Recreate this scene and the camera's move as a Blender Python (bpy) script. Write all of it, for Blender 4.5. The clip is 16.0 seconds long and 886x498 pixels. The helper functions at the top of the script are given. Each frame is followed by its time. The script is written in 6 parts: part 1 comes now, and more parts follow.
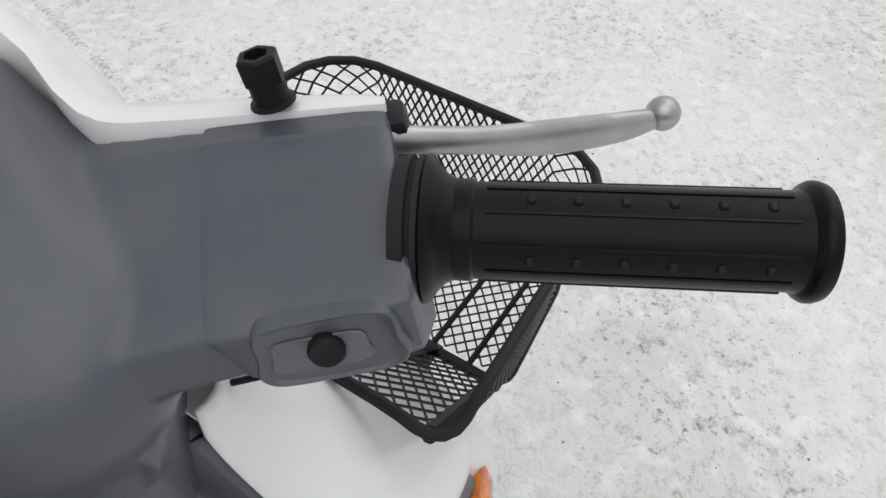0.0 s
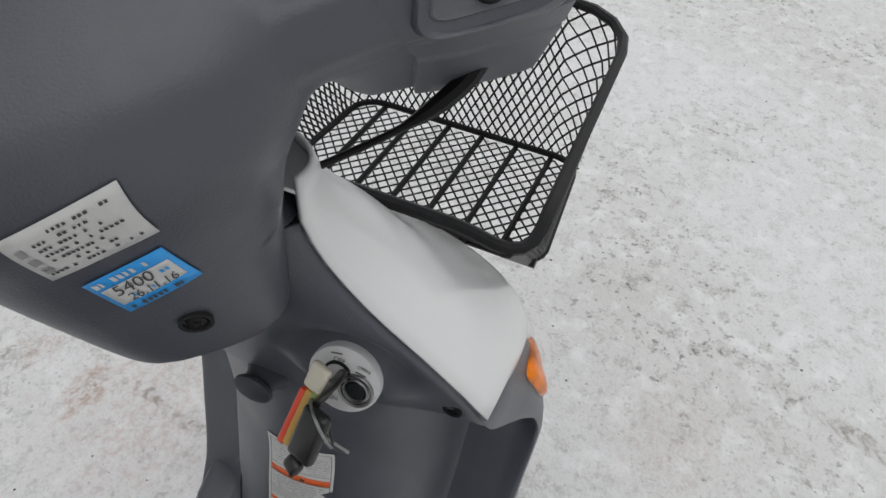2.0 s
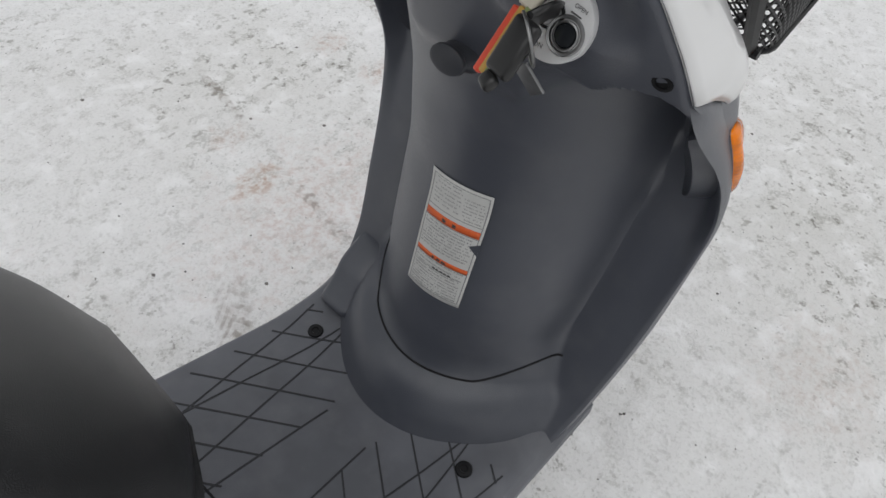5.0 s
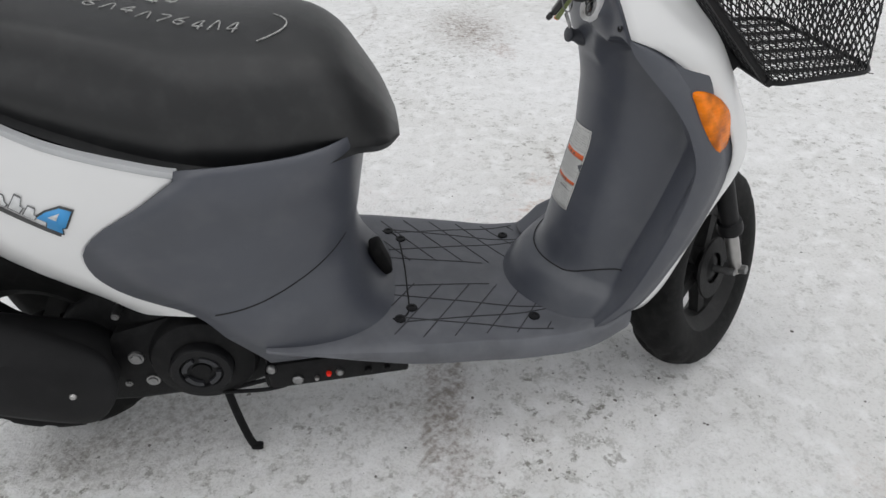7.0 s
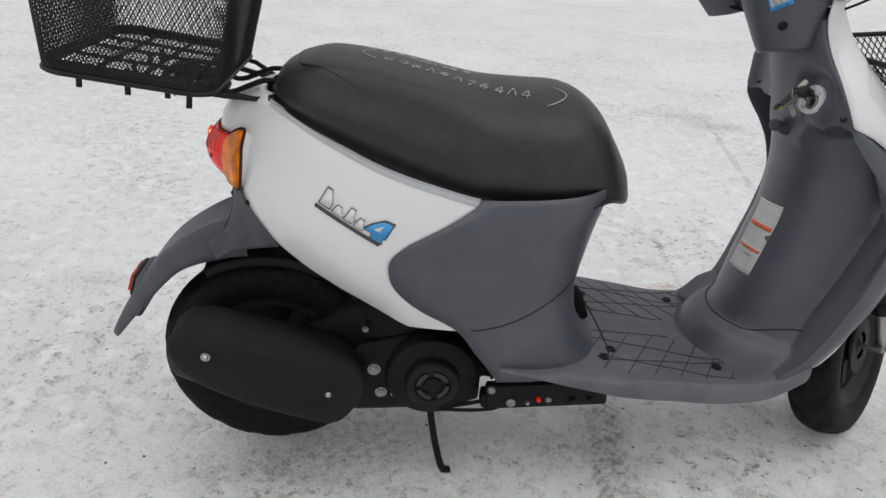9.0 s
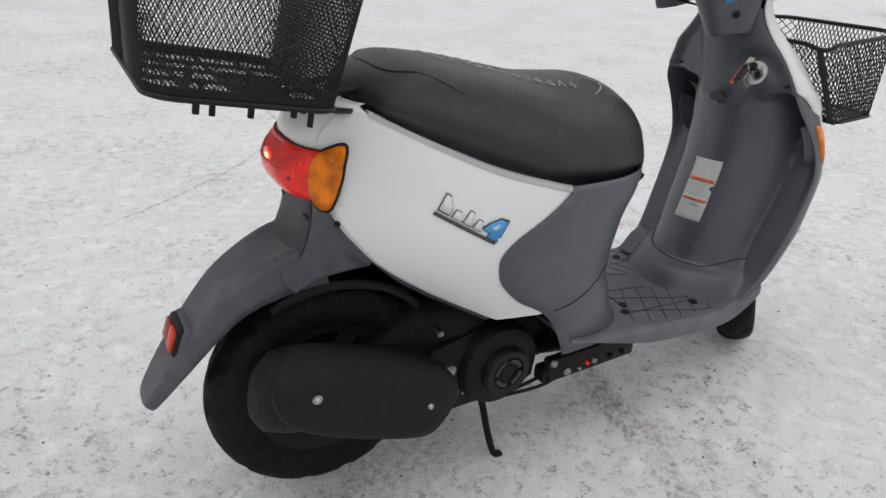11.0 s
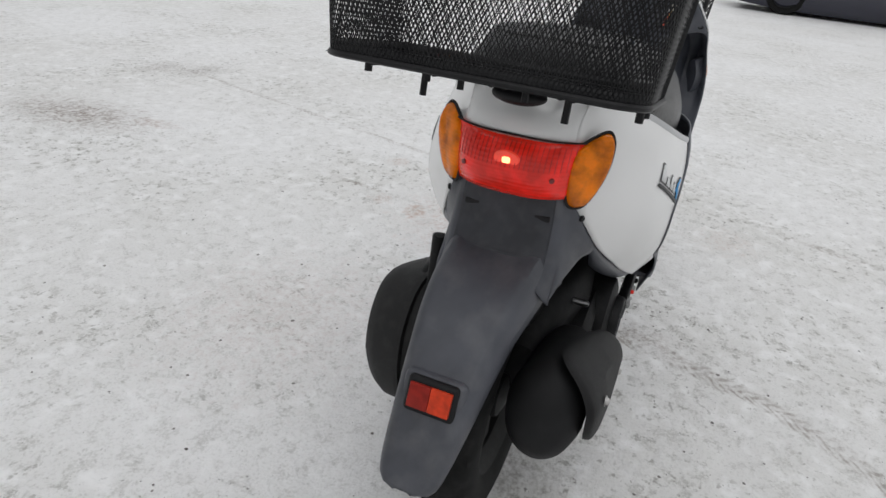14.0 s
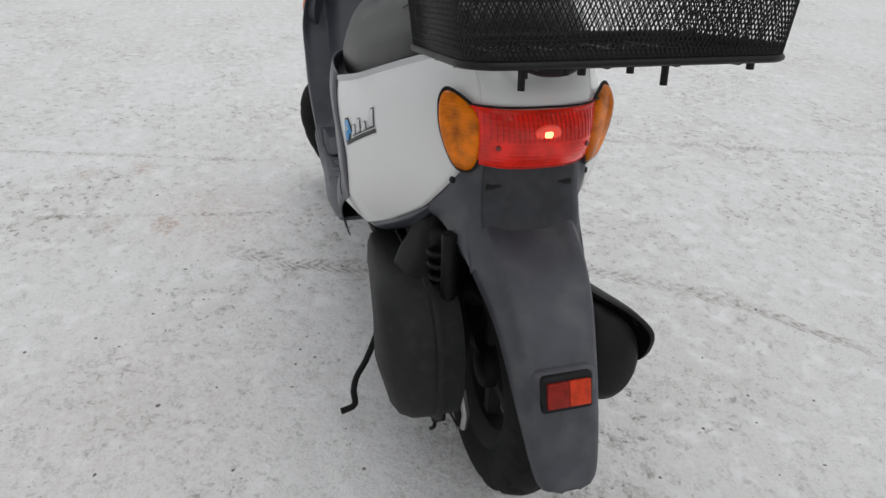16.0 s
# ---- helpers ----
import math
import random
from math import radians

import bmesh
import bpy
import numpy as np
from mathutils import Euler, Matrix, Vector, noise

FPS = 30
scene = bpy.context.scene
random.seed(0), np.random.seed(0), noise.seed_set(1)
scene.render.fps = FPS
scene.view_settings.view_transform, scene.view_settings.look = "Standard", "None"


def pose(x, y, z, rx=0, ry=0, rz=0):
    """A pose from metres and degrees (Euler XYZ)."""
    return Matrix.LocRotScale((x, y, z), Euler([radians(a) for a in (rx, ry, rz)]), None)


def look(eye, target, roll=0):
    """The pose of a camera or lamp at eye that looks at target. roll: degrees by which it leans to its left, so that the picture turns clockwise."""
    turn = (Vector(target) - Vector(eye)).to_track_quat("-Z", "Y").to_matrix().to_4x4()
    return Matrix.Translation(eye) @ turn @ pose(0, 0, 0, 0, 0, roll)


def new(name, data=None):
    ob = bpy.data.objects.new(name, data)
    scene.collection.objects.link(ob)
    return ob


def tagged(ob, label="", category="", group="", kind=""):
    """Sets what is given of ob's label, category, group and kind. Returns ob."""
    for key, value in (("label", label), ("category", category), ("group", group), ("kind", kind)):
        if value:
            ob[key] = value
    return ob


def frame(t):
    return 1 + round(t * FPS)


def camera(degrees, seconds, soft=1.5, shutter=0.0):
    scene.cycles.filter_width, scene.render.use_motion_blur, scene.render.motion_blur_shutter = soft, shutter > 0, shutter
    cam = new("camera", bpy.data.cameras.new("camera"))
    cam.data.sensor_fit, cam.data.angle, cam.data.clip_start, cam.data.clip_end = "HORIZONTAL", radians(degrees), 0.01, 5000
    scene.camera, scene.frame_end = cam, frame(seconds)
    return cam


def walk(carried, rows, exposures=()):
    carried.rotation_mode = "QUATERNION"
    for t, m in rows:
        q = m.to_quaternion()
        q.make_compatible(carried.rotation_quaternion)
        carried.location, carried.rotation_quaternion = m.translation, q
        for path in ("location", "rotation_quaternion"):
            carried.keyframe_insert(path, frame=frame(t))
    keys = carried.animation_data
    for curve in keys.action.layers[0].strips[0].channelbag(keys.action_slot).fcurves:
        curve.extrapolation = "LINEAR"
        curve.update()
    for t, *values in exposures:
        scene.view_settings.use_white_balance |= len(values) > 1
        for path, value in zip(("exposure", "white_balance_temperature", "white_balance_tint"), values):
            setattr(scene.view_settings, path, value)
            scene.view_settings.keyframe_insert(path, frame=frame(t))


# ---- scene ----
cam = camera(68.0, 16.0)


PATH = [
    (0, (0.773, -0.231, 1.141), (1.995, 0.41, -0.307), 5.7),
    (0.5, (0.778, -0.23, 1.141), (2.026, 0.409, -0.286), 6.6),
    (1, (0.773, -0.231, 1.139), (2.043, 0.415, -0.264), 6.8),
    (1.5, (0.754, -0.236, 1.103), (2.022, 0.396, -0.309), 5.7),
    (2, (0.676, -0.211, 1.046), (1.992, 0.312, -0.366), 4.2),
    (2.5, (0.634, -0.165, 0.974), (2.004, 0.309, -0.404), 2.3),
    (3, (0.63, -0.137, 0.942), (2.024, 0.289, -0.427), 4.6),
    (3.5, (0.618, -0.132, 0.927), (2.015, 0.267, -0.448), 6.5),
    (4, (0.612, -0.135, 0.928), (2.006, 0.25, -0.454), 7.1),
    (4.5, (0.578, -0.159, 0.925), (1.89, 0.281, -0.519), 9.0),
    (5, (0.573, -0.251, 0.915), (1.564, 0.556, -0.624), 5.3),
    (5.2, (0.571, -0.309, 0.921), (1.451, 0.641, -0.604), 6.9),
    (7.3, (0.541, -0.992, 0.95), (0.728, 0.682, -0.128), -1.2),
    (7.5, (0.508, -1.046, 0.945), (0.689, 0.66, -0.084), -0.3),
    (8, (0.399, -1.106, 0.942), (0.556, 0.655, 0.008), 3.0),
    (8.5, (0.29, -1.073, 0.938), (0.455, 0.712, 0.05), 2.1),
    (9, (0.195, -1.046, 0.94), (0.383, 0.736, 0.053), 3.2),
    (9.2, (0.138, -1.043, 0.937), (0.422, 0.724, 0.043), 4.1),
    (11.3, (-0.408, -0.869, 0.917), (0.65, 0.6, 0.067), 4.8),
    (11.5, (-0.461, -0.851, 0.917), (0.667, 0.562, 0.063), 5.4),
    (12, (-0.553, -0.772, 0.901), (0.677, 0.538, 0.023), 5.5),
    (12.5, (-0.626, -0.626, 0.898), (0.72, 0.545, -0.007), 3.8),
    (13, (-0.704, -0.499, 0.895), (0.742, 0.533, -0.022), 5.8),
    (13.5, (-0.805, -0.358, 0.91), (0.783, 0.458, 0.008), 6.0),
    (14, (-0.824, -0.211, 0.88), (0.849, 0.418, -0.017), 6.1),
    (14.5, (-0.808, -0.048, 0.886), (0.919, 0.321, -0.054), 3.8),
    (15, (-0.816, 0.087, 0.887), (0.951, 0.111, -0.051), 5.0),
    (15.5, (-0.826, 0.217, 0.888), (0.903, -0.059, -0.08), 5.1),
    (16, (-0.754, 0.337, 0.885), (0.905, -0.184, -0.104), 2.9),
]
EXPOSURES = [(0, 0.24), (1.5, 0.16), (2.3, -0.06), (2.6, -0.06), (3.1, 0.12), (3.5, 0.2), (4.2, 0.2), (5.0, 0.08), (7.5, 0.18), (9.0, 0.13), (11.5, 0.12), (12.5, 0.1),
             (13.0, 0.2), (13.5, 0.14), (14.0, 0.01), (14.5, -0.14), (15.0, -0.15), (15.5, -0.11), (16.0, -0.05)]
walk(cam, [(t, look(eye, target, roll)) for t, eye, target, roll in PATH], EXPOSURES)


# ---- light ----
world = bpy.data.worlds.new("overcast_sky")
scene.world = world
world.use_nodes = True
wn = world.node_tree
wn.nodes.clear()
w_out = wn.nodes.new("ShaderNodeOutputWorld")
w_bg = wn.nodes.new("ShaderNodeBackground")
w_hsv = wn.nodes.new("ShaderNodeHueSaturation")
w_sky = wn.nodes.new("ShaderNodeTexSky")
w_sky.sky_type = "NISHITA"
w_sky.sun_disc = False
w_sky.sun_elevation = radians(57)
w_sky.sun_rotation = radians(103)
w_sky.dust_density = 1.0
w_hsv.inputs["Saturation"].default_value = 0.08
w_bg.inputs["Strength"].default_value = 0.13
# an overcast sky is about three times brighter overhead than at the horizon
w_tc, w_sep, w_grad, w_mul = (wn.nodes.new("ShaderNode" + k) for k in ("TexCoord", "SeparateXYZ", "MapRange", "VectorMath"))
w_mul.operation = "SCALE"
w_grad.inputs["To Min"].default_value, w_grad.inputs["To Max"].default_value = 0.5, 1.5
wn.links.new(w_tc.outputs["Generated"], w_sep.inputs["Vector"])
wn.links.new(w_sep.outputs["Z"], w_grad.inputs["Value"])
wn.links.new(w_grad.outputs["Result"], w_mul.inputs["Scale"])
wn.links.new(w_sky.outputs["Color"], w_hsv.inputs["Color"])
wn.links.new(w_hsv.outputs["Color"], w_mul.inputs[0])
wn.links.new(w_mul.outputs["Vector"], w_bg.inputs["Color"])
wn.links.new(w_bg.outputs["Background"], w_out.inputs["Surface"])

sun = new("sun", bpy.data.lights.new("sun", "SUN"))
sun.data.energy = 0.75
sun.data.angle = radians(65)
sun.data.color = (1.0, 1.0, 1.0)
sun.matrix_world = look((-3.0, -0.8, 5.6), (0.4, 0.0, 0.0))



# ---- materials ----
def paint(name, colour, rough=0.5, metal=0.0, vary=0.1, scale=12.0, grain=0.0, grain_scale=900.0, coat=0.0, dust=0.0,
          glass=0.0, spec=0.5):
    """A surface with variation at two scales: broad tone and roughness, fine grain; dust is a pale film in blotches."""
    m = bpy.data.materials.new(name)
    m.use_nodes = True
    nt = m.node_tree
    b = nt.nodes["Principled BSDF"]
    tc = nt.nodes.new("ShaderNodeTexCoord")
    n1 = nt.nodes.new("ShaderNodeTexNoise")
    n1.inputs["Scale"].default_value = scale
    n1.inputs["Detail"].default_value = 6.0
    nt.links.new(tc.outputs["Object"], n1.inputs["Vector"])
    mix = nt.nodes.new("ShaderNodeMix")
    mix.data_type = "RGBA"
    c = Vector(colour)
    mix.inputs["A"].default_value = (*(c * (1 - vary)), 1)
    mix.inputs["B"].default_value = (*[min(1, v * (1 + vary)) for v in c], 1)
    spread = nt.nodes.new("ShaderNodeMapRange")
    spread.inputs["From Min"].default_value, spread.inputs["From Max"].default_value = 0.36, 0.64
    nt.links.new(n1.outputs["Fac"], spread.inputs["Value"])
    nt.links.new(spread.outputs["Result"], mix.inputs["Factor"])
    col = mix.outputs["Result"]
    if dust:
        n3 = nt.nodes.new("ShaderNodeTexNoise")
        n3.inputs["Scale"].default_value = scale * 2.7
        n3.inputs["Detail"].default_value = 8.0
        nt.links.new(tc.outputs["Object"], n3.inputs["Vector"])
        ramp = nt.nodes.new("ShaderNodeMapRange")
        ramp.inputs["From Min"].default_value, ramp.inputs["From Max"].default_value = 0.48, 0.75
        ramp.inputs["To Max"].default_value = dust
        nt.links.new(n3.outputs["Fac"], ramp.inputs["Value"])
        dm = nt.nodes.new("ShaderNodeMix")
        dm.data_type = "RGBA"
        dm.inputs["B"].default_value = (0.42, 0.41, 0.4, 1)
        nt.links.new(ramp.outputs["Result"], dm.inputs["Factor"])
        nt.links.new(col, dm.inputs["A"])
        col = dm.outputs["Result"]
    nt.links.new(col, b.inputs["Base Color"])
    rr = nt.nodes.new("ShaderNodeMapRange")
    rr.inputs["To Min"].default_value, rr.inputs["To Max"].default_value = rough * 0.85, min(1, rough * 1.15)
    nt.links.new(n1.outputs["Fac"], rr.inputs["Value"])
    nt.links.new(rr.outputs["Result"], b.inputs["Roughness"])
    b.inputs["Metallic"].default_value = metal
    b.inputs["Specular IOR Level"].default_value = spec
    b.inputs["Coat Weight"].default_value = coat
    b.inputs["Coat Roughness"].default_value = 0.08
    b.inputs["Transmission Weight"].default_value = glass
    if grain:
        n2 = nt.nodes.new("ShaderNodeTexNoise")
        n2.inputs["Scale"].default_value = grain_scale
        n2.inputs["Detail"].default_value = 3.0
        nt.links.new(tc.outputs["Object"], n2.inputs["Vector"])
        bump = nt.nodes.new("ShaderNodeBump")
        bump.inputs["Strength"].default_value = grain
        bump.inputs["Distance"].default_value = 0.0006
        nt.links.new(n2.outputs["Fac"], bump.inputs["Height"])
        nt.links.new(bump.outputs["Normal"], b.inputs["Normal"])
    return m


GREY = paint("grey_plastic", (0.064, 0.069, 0.085), 0.36, spec=0.7, vary=0.06, scale=9, grain=0.35, dust=0.05)
GREY_WORN = paint("worn_grey_plastic", (0.056, 0.059, 0.071), 0.46, spec=0.5, vary=0.3, scale=9, grain=0.35, dust=0.1)
GREY_DEEP = paint("deep_grey_plastic", (0.034, 0.036, 0.043), 0.5, spec=0.4, vary=0.2, scale=20, grain=0.35, dust=0.04)
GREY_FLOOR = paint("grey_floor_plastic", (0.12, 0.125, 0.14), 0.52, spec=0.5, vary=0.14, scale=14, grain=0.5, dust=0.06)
GREY_DARK = paint("dark_grey_plastic", (0.026, 0.027, 0.031), 0.6, vary=0.1, grain=0.3)
SEAM = paint("dark_gap", (0.008, 0.008, 0.009), 0.8)
WHITE = paint("white_paint", (0.79, 0.79, 0.785), 0.3, vary=0.015, scale=6, coat=0.6)
SILVER = paint("silver_paint", (0.52, 0.53, 0.54), 0.35, metal=0.3, vary=0.05)
VINYL = paint("black_vinyl", (0.0085, 0.009, 0.0098), 0.37, spec=0.6, vary=0.2, scale=14, grain=0.5, grain_scale=1400, dust=0.03)
BLACK = paint("black_plastic", (0.007, 0.007, 0.008), 0.5, vary=0.15, scale=20, grain=0.4, dust=0.01, spec=0.25)
ENGINE = paint("engine_black", (0.006, 0.006, 0.0065), 0.55, vary=0.3, scale=30, grain=0.5, dust=0.015, spec=0.2)
CASE = paint("dusty_black", (0.017, 0.017, 0.017), 0.6, vary=0.12, scale=22, grain=0.5, dust=0.025, spec=0.25)
HEAT = paint("black_heat_paint", (0.0105, 0.0105, 0.0112), 0.58, vary=0.2, scale=18, grain=0.4, dust=0.006, spec=0.2)
RUBBER = paint("tyre_rubber", (0.0065, 0.0065, 0.0065), 0.7, vary=0.25, scale=25, grain=0.5, grain_scale=500, dust=0.02, spec=0.18)
GRIP = paint("grip_rubber", (0.003, 0.003, 0.0034), 0.33, vary=0.15, scale=40, grain=0.25, spec=0.18)
WIRE = paint("black_wire", (0.009, 0.009, 0.01), 0.42, vary=0.2, scale=50, dust=0.01, spec=0.25)
ALU = paint("brushed_aluminium", (0.44, 0.43, 0.42), 0.38, metal=0.9, vary=0.08, scale=60, grain=0.15, dust=0.12)
STEEL = paint("zinc_steel", (0.3, 0.3, 0.3), 0.42, metal=1.0, vary=0.15, scale=80)
RED = paint("red_lens", (0.6, 0.009, 0.008), 0.14, vary=0.35, scale=30, coat=0.2, spec=0.35)
RED.node_tree.nodes["Principled BSDF"].inputs["Emission Color"].default_value = (1.0, 0.05, 0.02, 1)
RED.node_tree.nodes["Principled BSDF"].inputs["Emission Strength"].default_value = 0.16


def fluted(m, axis, scale, strength):
    """Fine flutes moulded into a lens."""
    nt = m.node_tree
    w = nt.nodes.new("ShaderNodeTexWave")
    w.bands_direction = axis
    w.inputs["Scale"].default_value, w.inputs["Distortion"].default_value = scale, 0.4
    b = nt.nodes.new("ShaderNodeBump")
    b.inputs["Strength"].default_value, b.inputs["Distance"].default_value = strength, 0.002
    tc = nt.nodes.new("ShaderNodeTexCoord")
    nt.links.new(tc.outputs["Object"], w.inputs["Vector"])
    nt.links.new(w.outputs["Fac"], b.inputs["Height"])
    nt.links.new(b.outputs["Normal"], nt.nodes["Principled BSDF"].inputs["Normal"])


fluted(RED, "Z", 55.0, 0.25)
RED_RIB = paint("red_lens_rib", (0.52, 0.016, 0.013), 0.2, vary=0.3, scale=60, coat=0.5)
RED_DARK = paint("red_lens_dark", (0.16, 0.008, 0.008), 0.2, vary=0.1, scale=60, coat=0.5)
AMBER = paint("amber_lens", (0.74, 0.175, 0.0008), 0.22, vary=0.42, scale=38, coat=0.12, spec=0.25)
fluted(AMBER, "Z", 70.0, 0.18)
# lit and unlit copies of one red: retroreflected light put into the colour
REFLECT_LIT = paint("reflector_lit_red", (0.58, 0.045, 0.012), 0.3, vary=0.2, scale=90, spec=0.25)
REFLECT = paint("reflector_red", (0.25, 0.014, 0.008), 0.3, vary=0.2, scale=90, spec=0.25)
PAPER = paint("label_paper", (0.62, 0.62, 0.6), 0.55, vary=0.05, scale=40)
ORANGE = paint("label_orange", (0.75, 0.13, 0.03), 0.5, vary=0.05)
INK = paint("label_ink", (0.06, 0.06, 0.06), 0.6)
INK_PALE = paint("label_ink_pale", (0.3, 0.3, 0.3), 0.6)
BLUE = paint("label_blue", (0.035, 0.34, 0.8), 0.42, vary=0.05)
CHALK = paint("chalk", (0.36, 0.36, 0.35), 0.9, vary=0.4, scale=200)
DIAL = paint("lock_plate_white", (0.66, 0.66, 0.66), 0.35, vary=0.04, scale=60)
TAG_RED = paint("tag_red", (0.66, 0.07, 0.03), 0.35)
TAG_YELLOW = paint("tag_yellow", (0.5, 0.3, 0.06), 0.35)
TAG_GREEN = paint("tag_green", (0.22, 0.27, 0.1), 0.35)
IVORY = paint("tag_ivory", (0.6, 0.56, 0.46), 0.4)
KEY_BLACK = paint("key_black", (0.02, 0.02, 0.02), 0.3, vary=0.2)
CAR_PAINT = paint("dark_car_paint", (0.012, 0.013, 0.03), 0.25, coat=0.7)
CAR_GLASS = paint("car_glass", (0.02, 0.022, 0.025), 0.08)

# the bulb's glow on the lens, put into the emission of a disc
RED_GLOW = paint("red_bulb_glow", (0.7, 0.03, 0.02), 0.2, vary=0.2, scale=120, coat=0.4)
RED_GLOW.node_tree.nodes["Principled BSDF"].inputs["Emission Color"].default_value = (1.0, 0.1, 0.05, 1)
RED_GLOW.node_tree.nodes["Principled BSDF"].inputs["Emission Strength"].default_value = 0.35
BULB = bpy.data.materials.new("lit_bulb")
BULB.use_nodes = True
BULB.node_tree.nodes["Principled BSDF"].inputs["Emission Color"].default_value = (1.0, 0.25, 0.1, 1)
BULB.node_tree.nodes["Principled BSDF"].inputs["Emission Strength"].default_value = 5.0
BULB.node_tree.nodes["Principled BSDF"].inputs["Base Color"].default_value = (0.8, 0.2, 0.1, 1)


def snow_material():
    m = bpy.data.materials.new("packed_snow")
    m.use_nodes = True
    nt = m.node_tree
    b = nt.nodes["Principled BSDF"]
    tc = nt.nodes.new("ShaderNodeTexCoord")

    def noise_at(scale, detail=8.0, rough=0.6, stretch=None):
        n = nt.nodes.new("ShaderNodeTexNoise")
        n.inputs["Scale"].default_value = scale
        n.inputs["Detail"].default_value = detail
        n.inputs["Roughness"].default_value = rough
        if stretch:
            mp = nt.nodes.new("ShaderNodeMapping")
            mp.inputs["Scale"].default_value = stretch
            mp.inputs["Rotation"].default_value = (0, 0, radians(8))
            nt.links.new(tc.outputs["Object"], mp.inputs["Vector"])
            nt.links.new(mp.outputs["Vector"], n.inputs["Vector"])
        else:
            nt.links.new(tc.outputs["Object"], n.inputs["Vector"])
        return n.outputs["Fac"]

    def span(v, a, z, lo=0.0, hi=1.0):
        r = nt.nodes.new("ShaderNodeMapRange")
        r.inputs["From Min"].default_value, r.inputs["From Max"].default_value = a, z
        r.inputs["To Min"].default_value, r.inputs["To Max"].default_value = lo, hi
        nt.links.new(v, r.inputs["Value"])
        return r.outputs["Result"]

    def calc(op, a, b2, c=None):
        k = nt.nodes.new("ShaderNodeMath")
        k.operation = op
        k.use_clamp = op == "MULTIPLY"
        for i, v in enumerate((a, b2, c)):
            if v is None:
                continue
            if isinstance(v, (int, float)):
                k.inputs[i].default_value = v
            else:
                nt.links.new(v, k.inputs[i])
        return k.outputs[0]

    def blend(fac, a, colour):
        x = nt.nodes.new("ShaderNodeMix")
        x.data_type = "RGBA"
        nt.links.new(fac, x.inputs["Factor"])
        if isinstance(a, tuple):
            x.inputs["A"].default_value = a
        else:
            nt.links.new(a, x.inputs["A"])
        x.inputs["B"].default_value = colour
        return x.outputs["Result"]

    broad = noise_at(0.9, 5.0)
    patchy = noise_at(1.7, 4.0)
    mid = noise_at(5.0, 9.0, 0.68)
    pock = noise_at(24.0, 7.0, 0.64)
    fleck = noise_at(55.0, 6.0, 0.62)
    crisp = noise_at(160.0, 5.0, 0.7)
    soiled = span(patchy, 0.46, 0.66, 0.12, 1.0)
    col = blend(span(broad, 0.35, 0.68), (0.86, 0.86, 0.86, 1), (0.77, 0.765, 0.75, 1))
    # thin grey-olive film in the hollows of the crust
    col = blend(calc("MULTIPLY", span(mid, 0.42, 0.68, 0.0, 0.5), soiled), col, (0.6, 0.595, 0.56, 1))
    # trodden pocks, one to four centimetres, darker where the bump dips
    col = blend(calc("MULTIPLY", calc("MULTIPLY", span(pock, 0.525, 0.585), span(crisp, 0.38, 0.54)), span(soiled, 0.12, 1.0, 0.24, 0.7)), col, (0.41, 0.405, 0.375, 1))
    # grain of the ice
    col = blend(calc("MULTIPLY", span(crisp, 0.52, 0.64), 0.34), col, (0.46, 0.46, 0.44, 1))
    # fresh white crust
    col = blend(calc("MULTIPLY", span(noise_at(15.0, 6.0, 0.6), 0.52, 0.66), 0.7), col, (0.92, 0.92, 0.92, 1))
    # dark flecks of soil
    soil = calc("MULTIPLY", span(fleck, 0.575, 0.625), span(pock, 0.42, 0.52))
    col = blend(calc("MULTIPLY", soil, span(soiled, 0.12, 1.0, 0.2, 0.8)), col, (0.2, 0.19, 0.165, 1))
    grit = span(noise_at(95.0, 4.0, 0.6), 0.665, 0.71)
    grit = calc("MULTIPLY", grit, span(noise_at(7.0, 3.0), 0.42, 0.6, 0.15, 1.0))
    col = blend(calc("MULTIPLY", grit, 0.65), col, (0.13, 0.12, 0.11, 1))

    sep = nt.nodes.new("ShaderNodeSeparateXYZ")
    nt.links.new(tc.outputs["Object"], sep.inputs["Vector"])
    X, Y = sep.outputs["X"], sep.outputs["Y"]
    wob = calc("MULTIPLY_ADD", noise_at(9.0, 5.0), 0.16, -0.08)
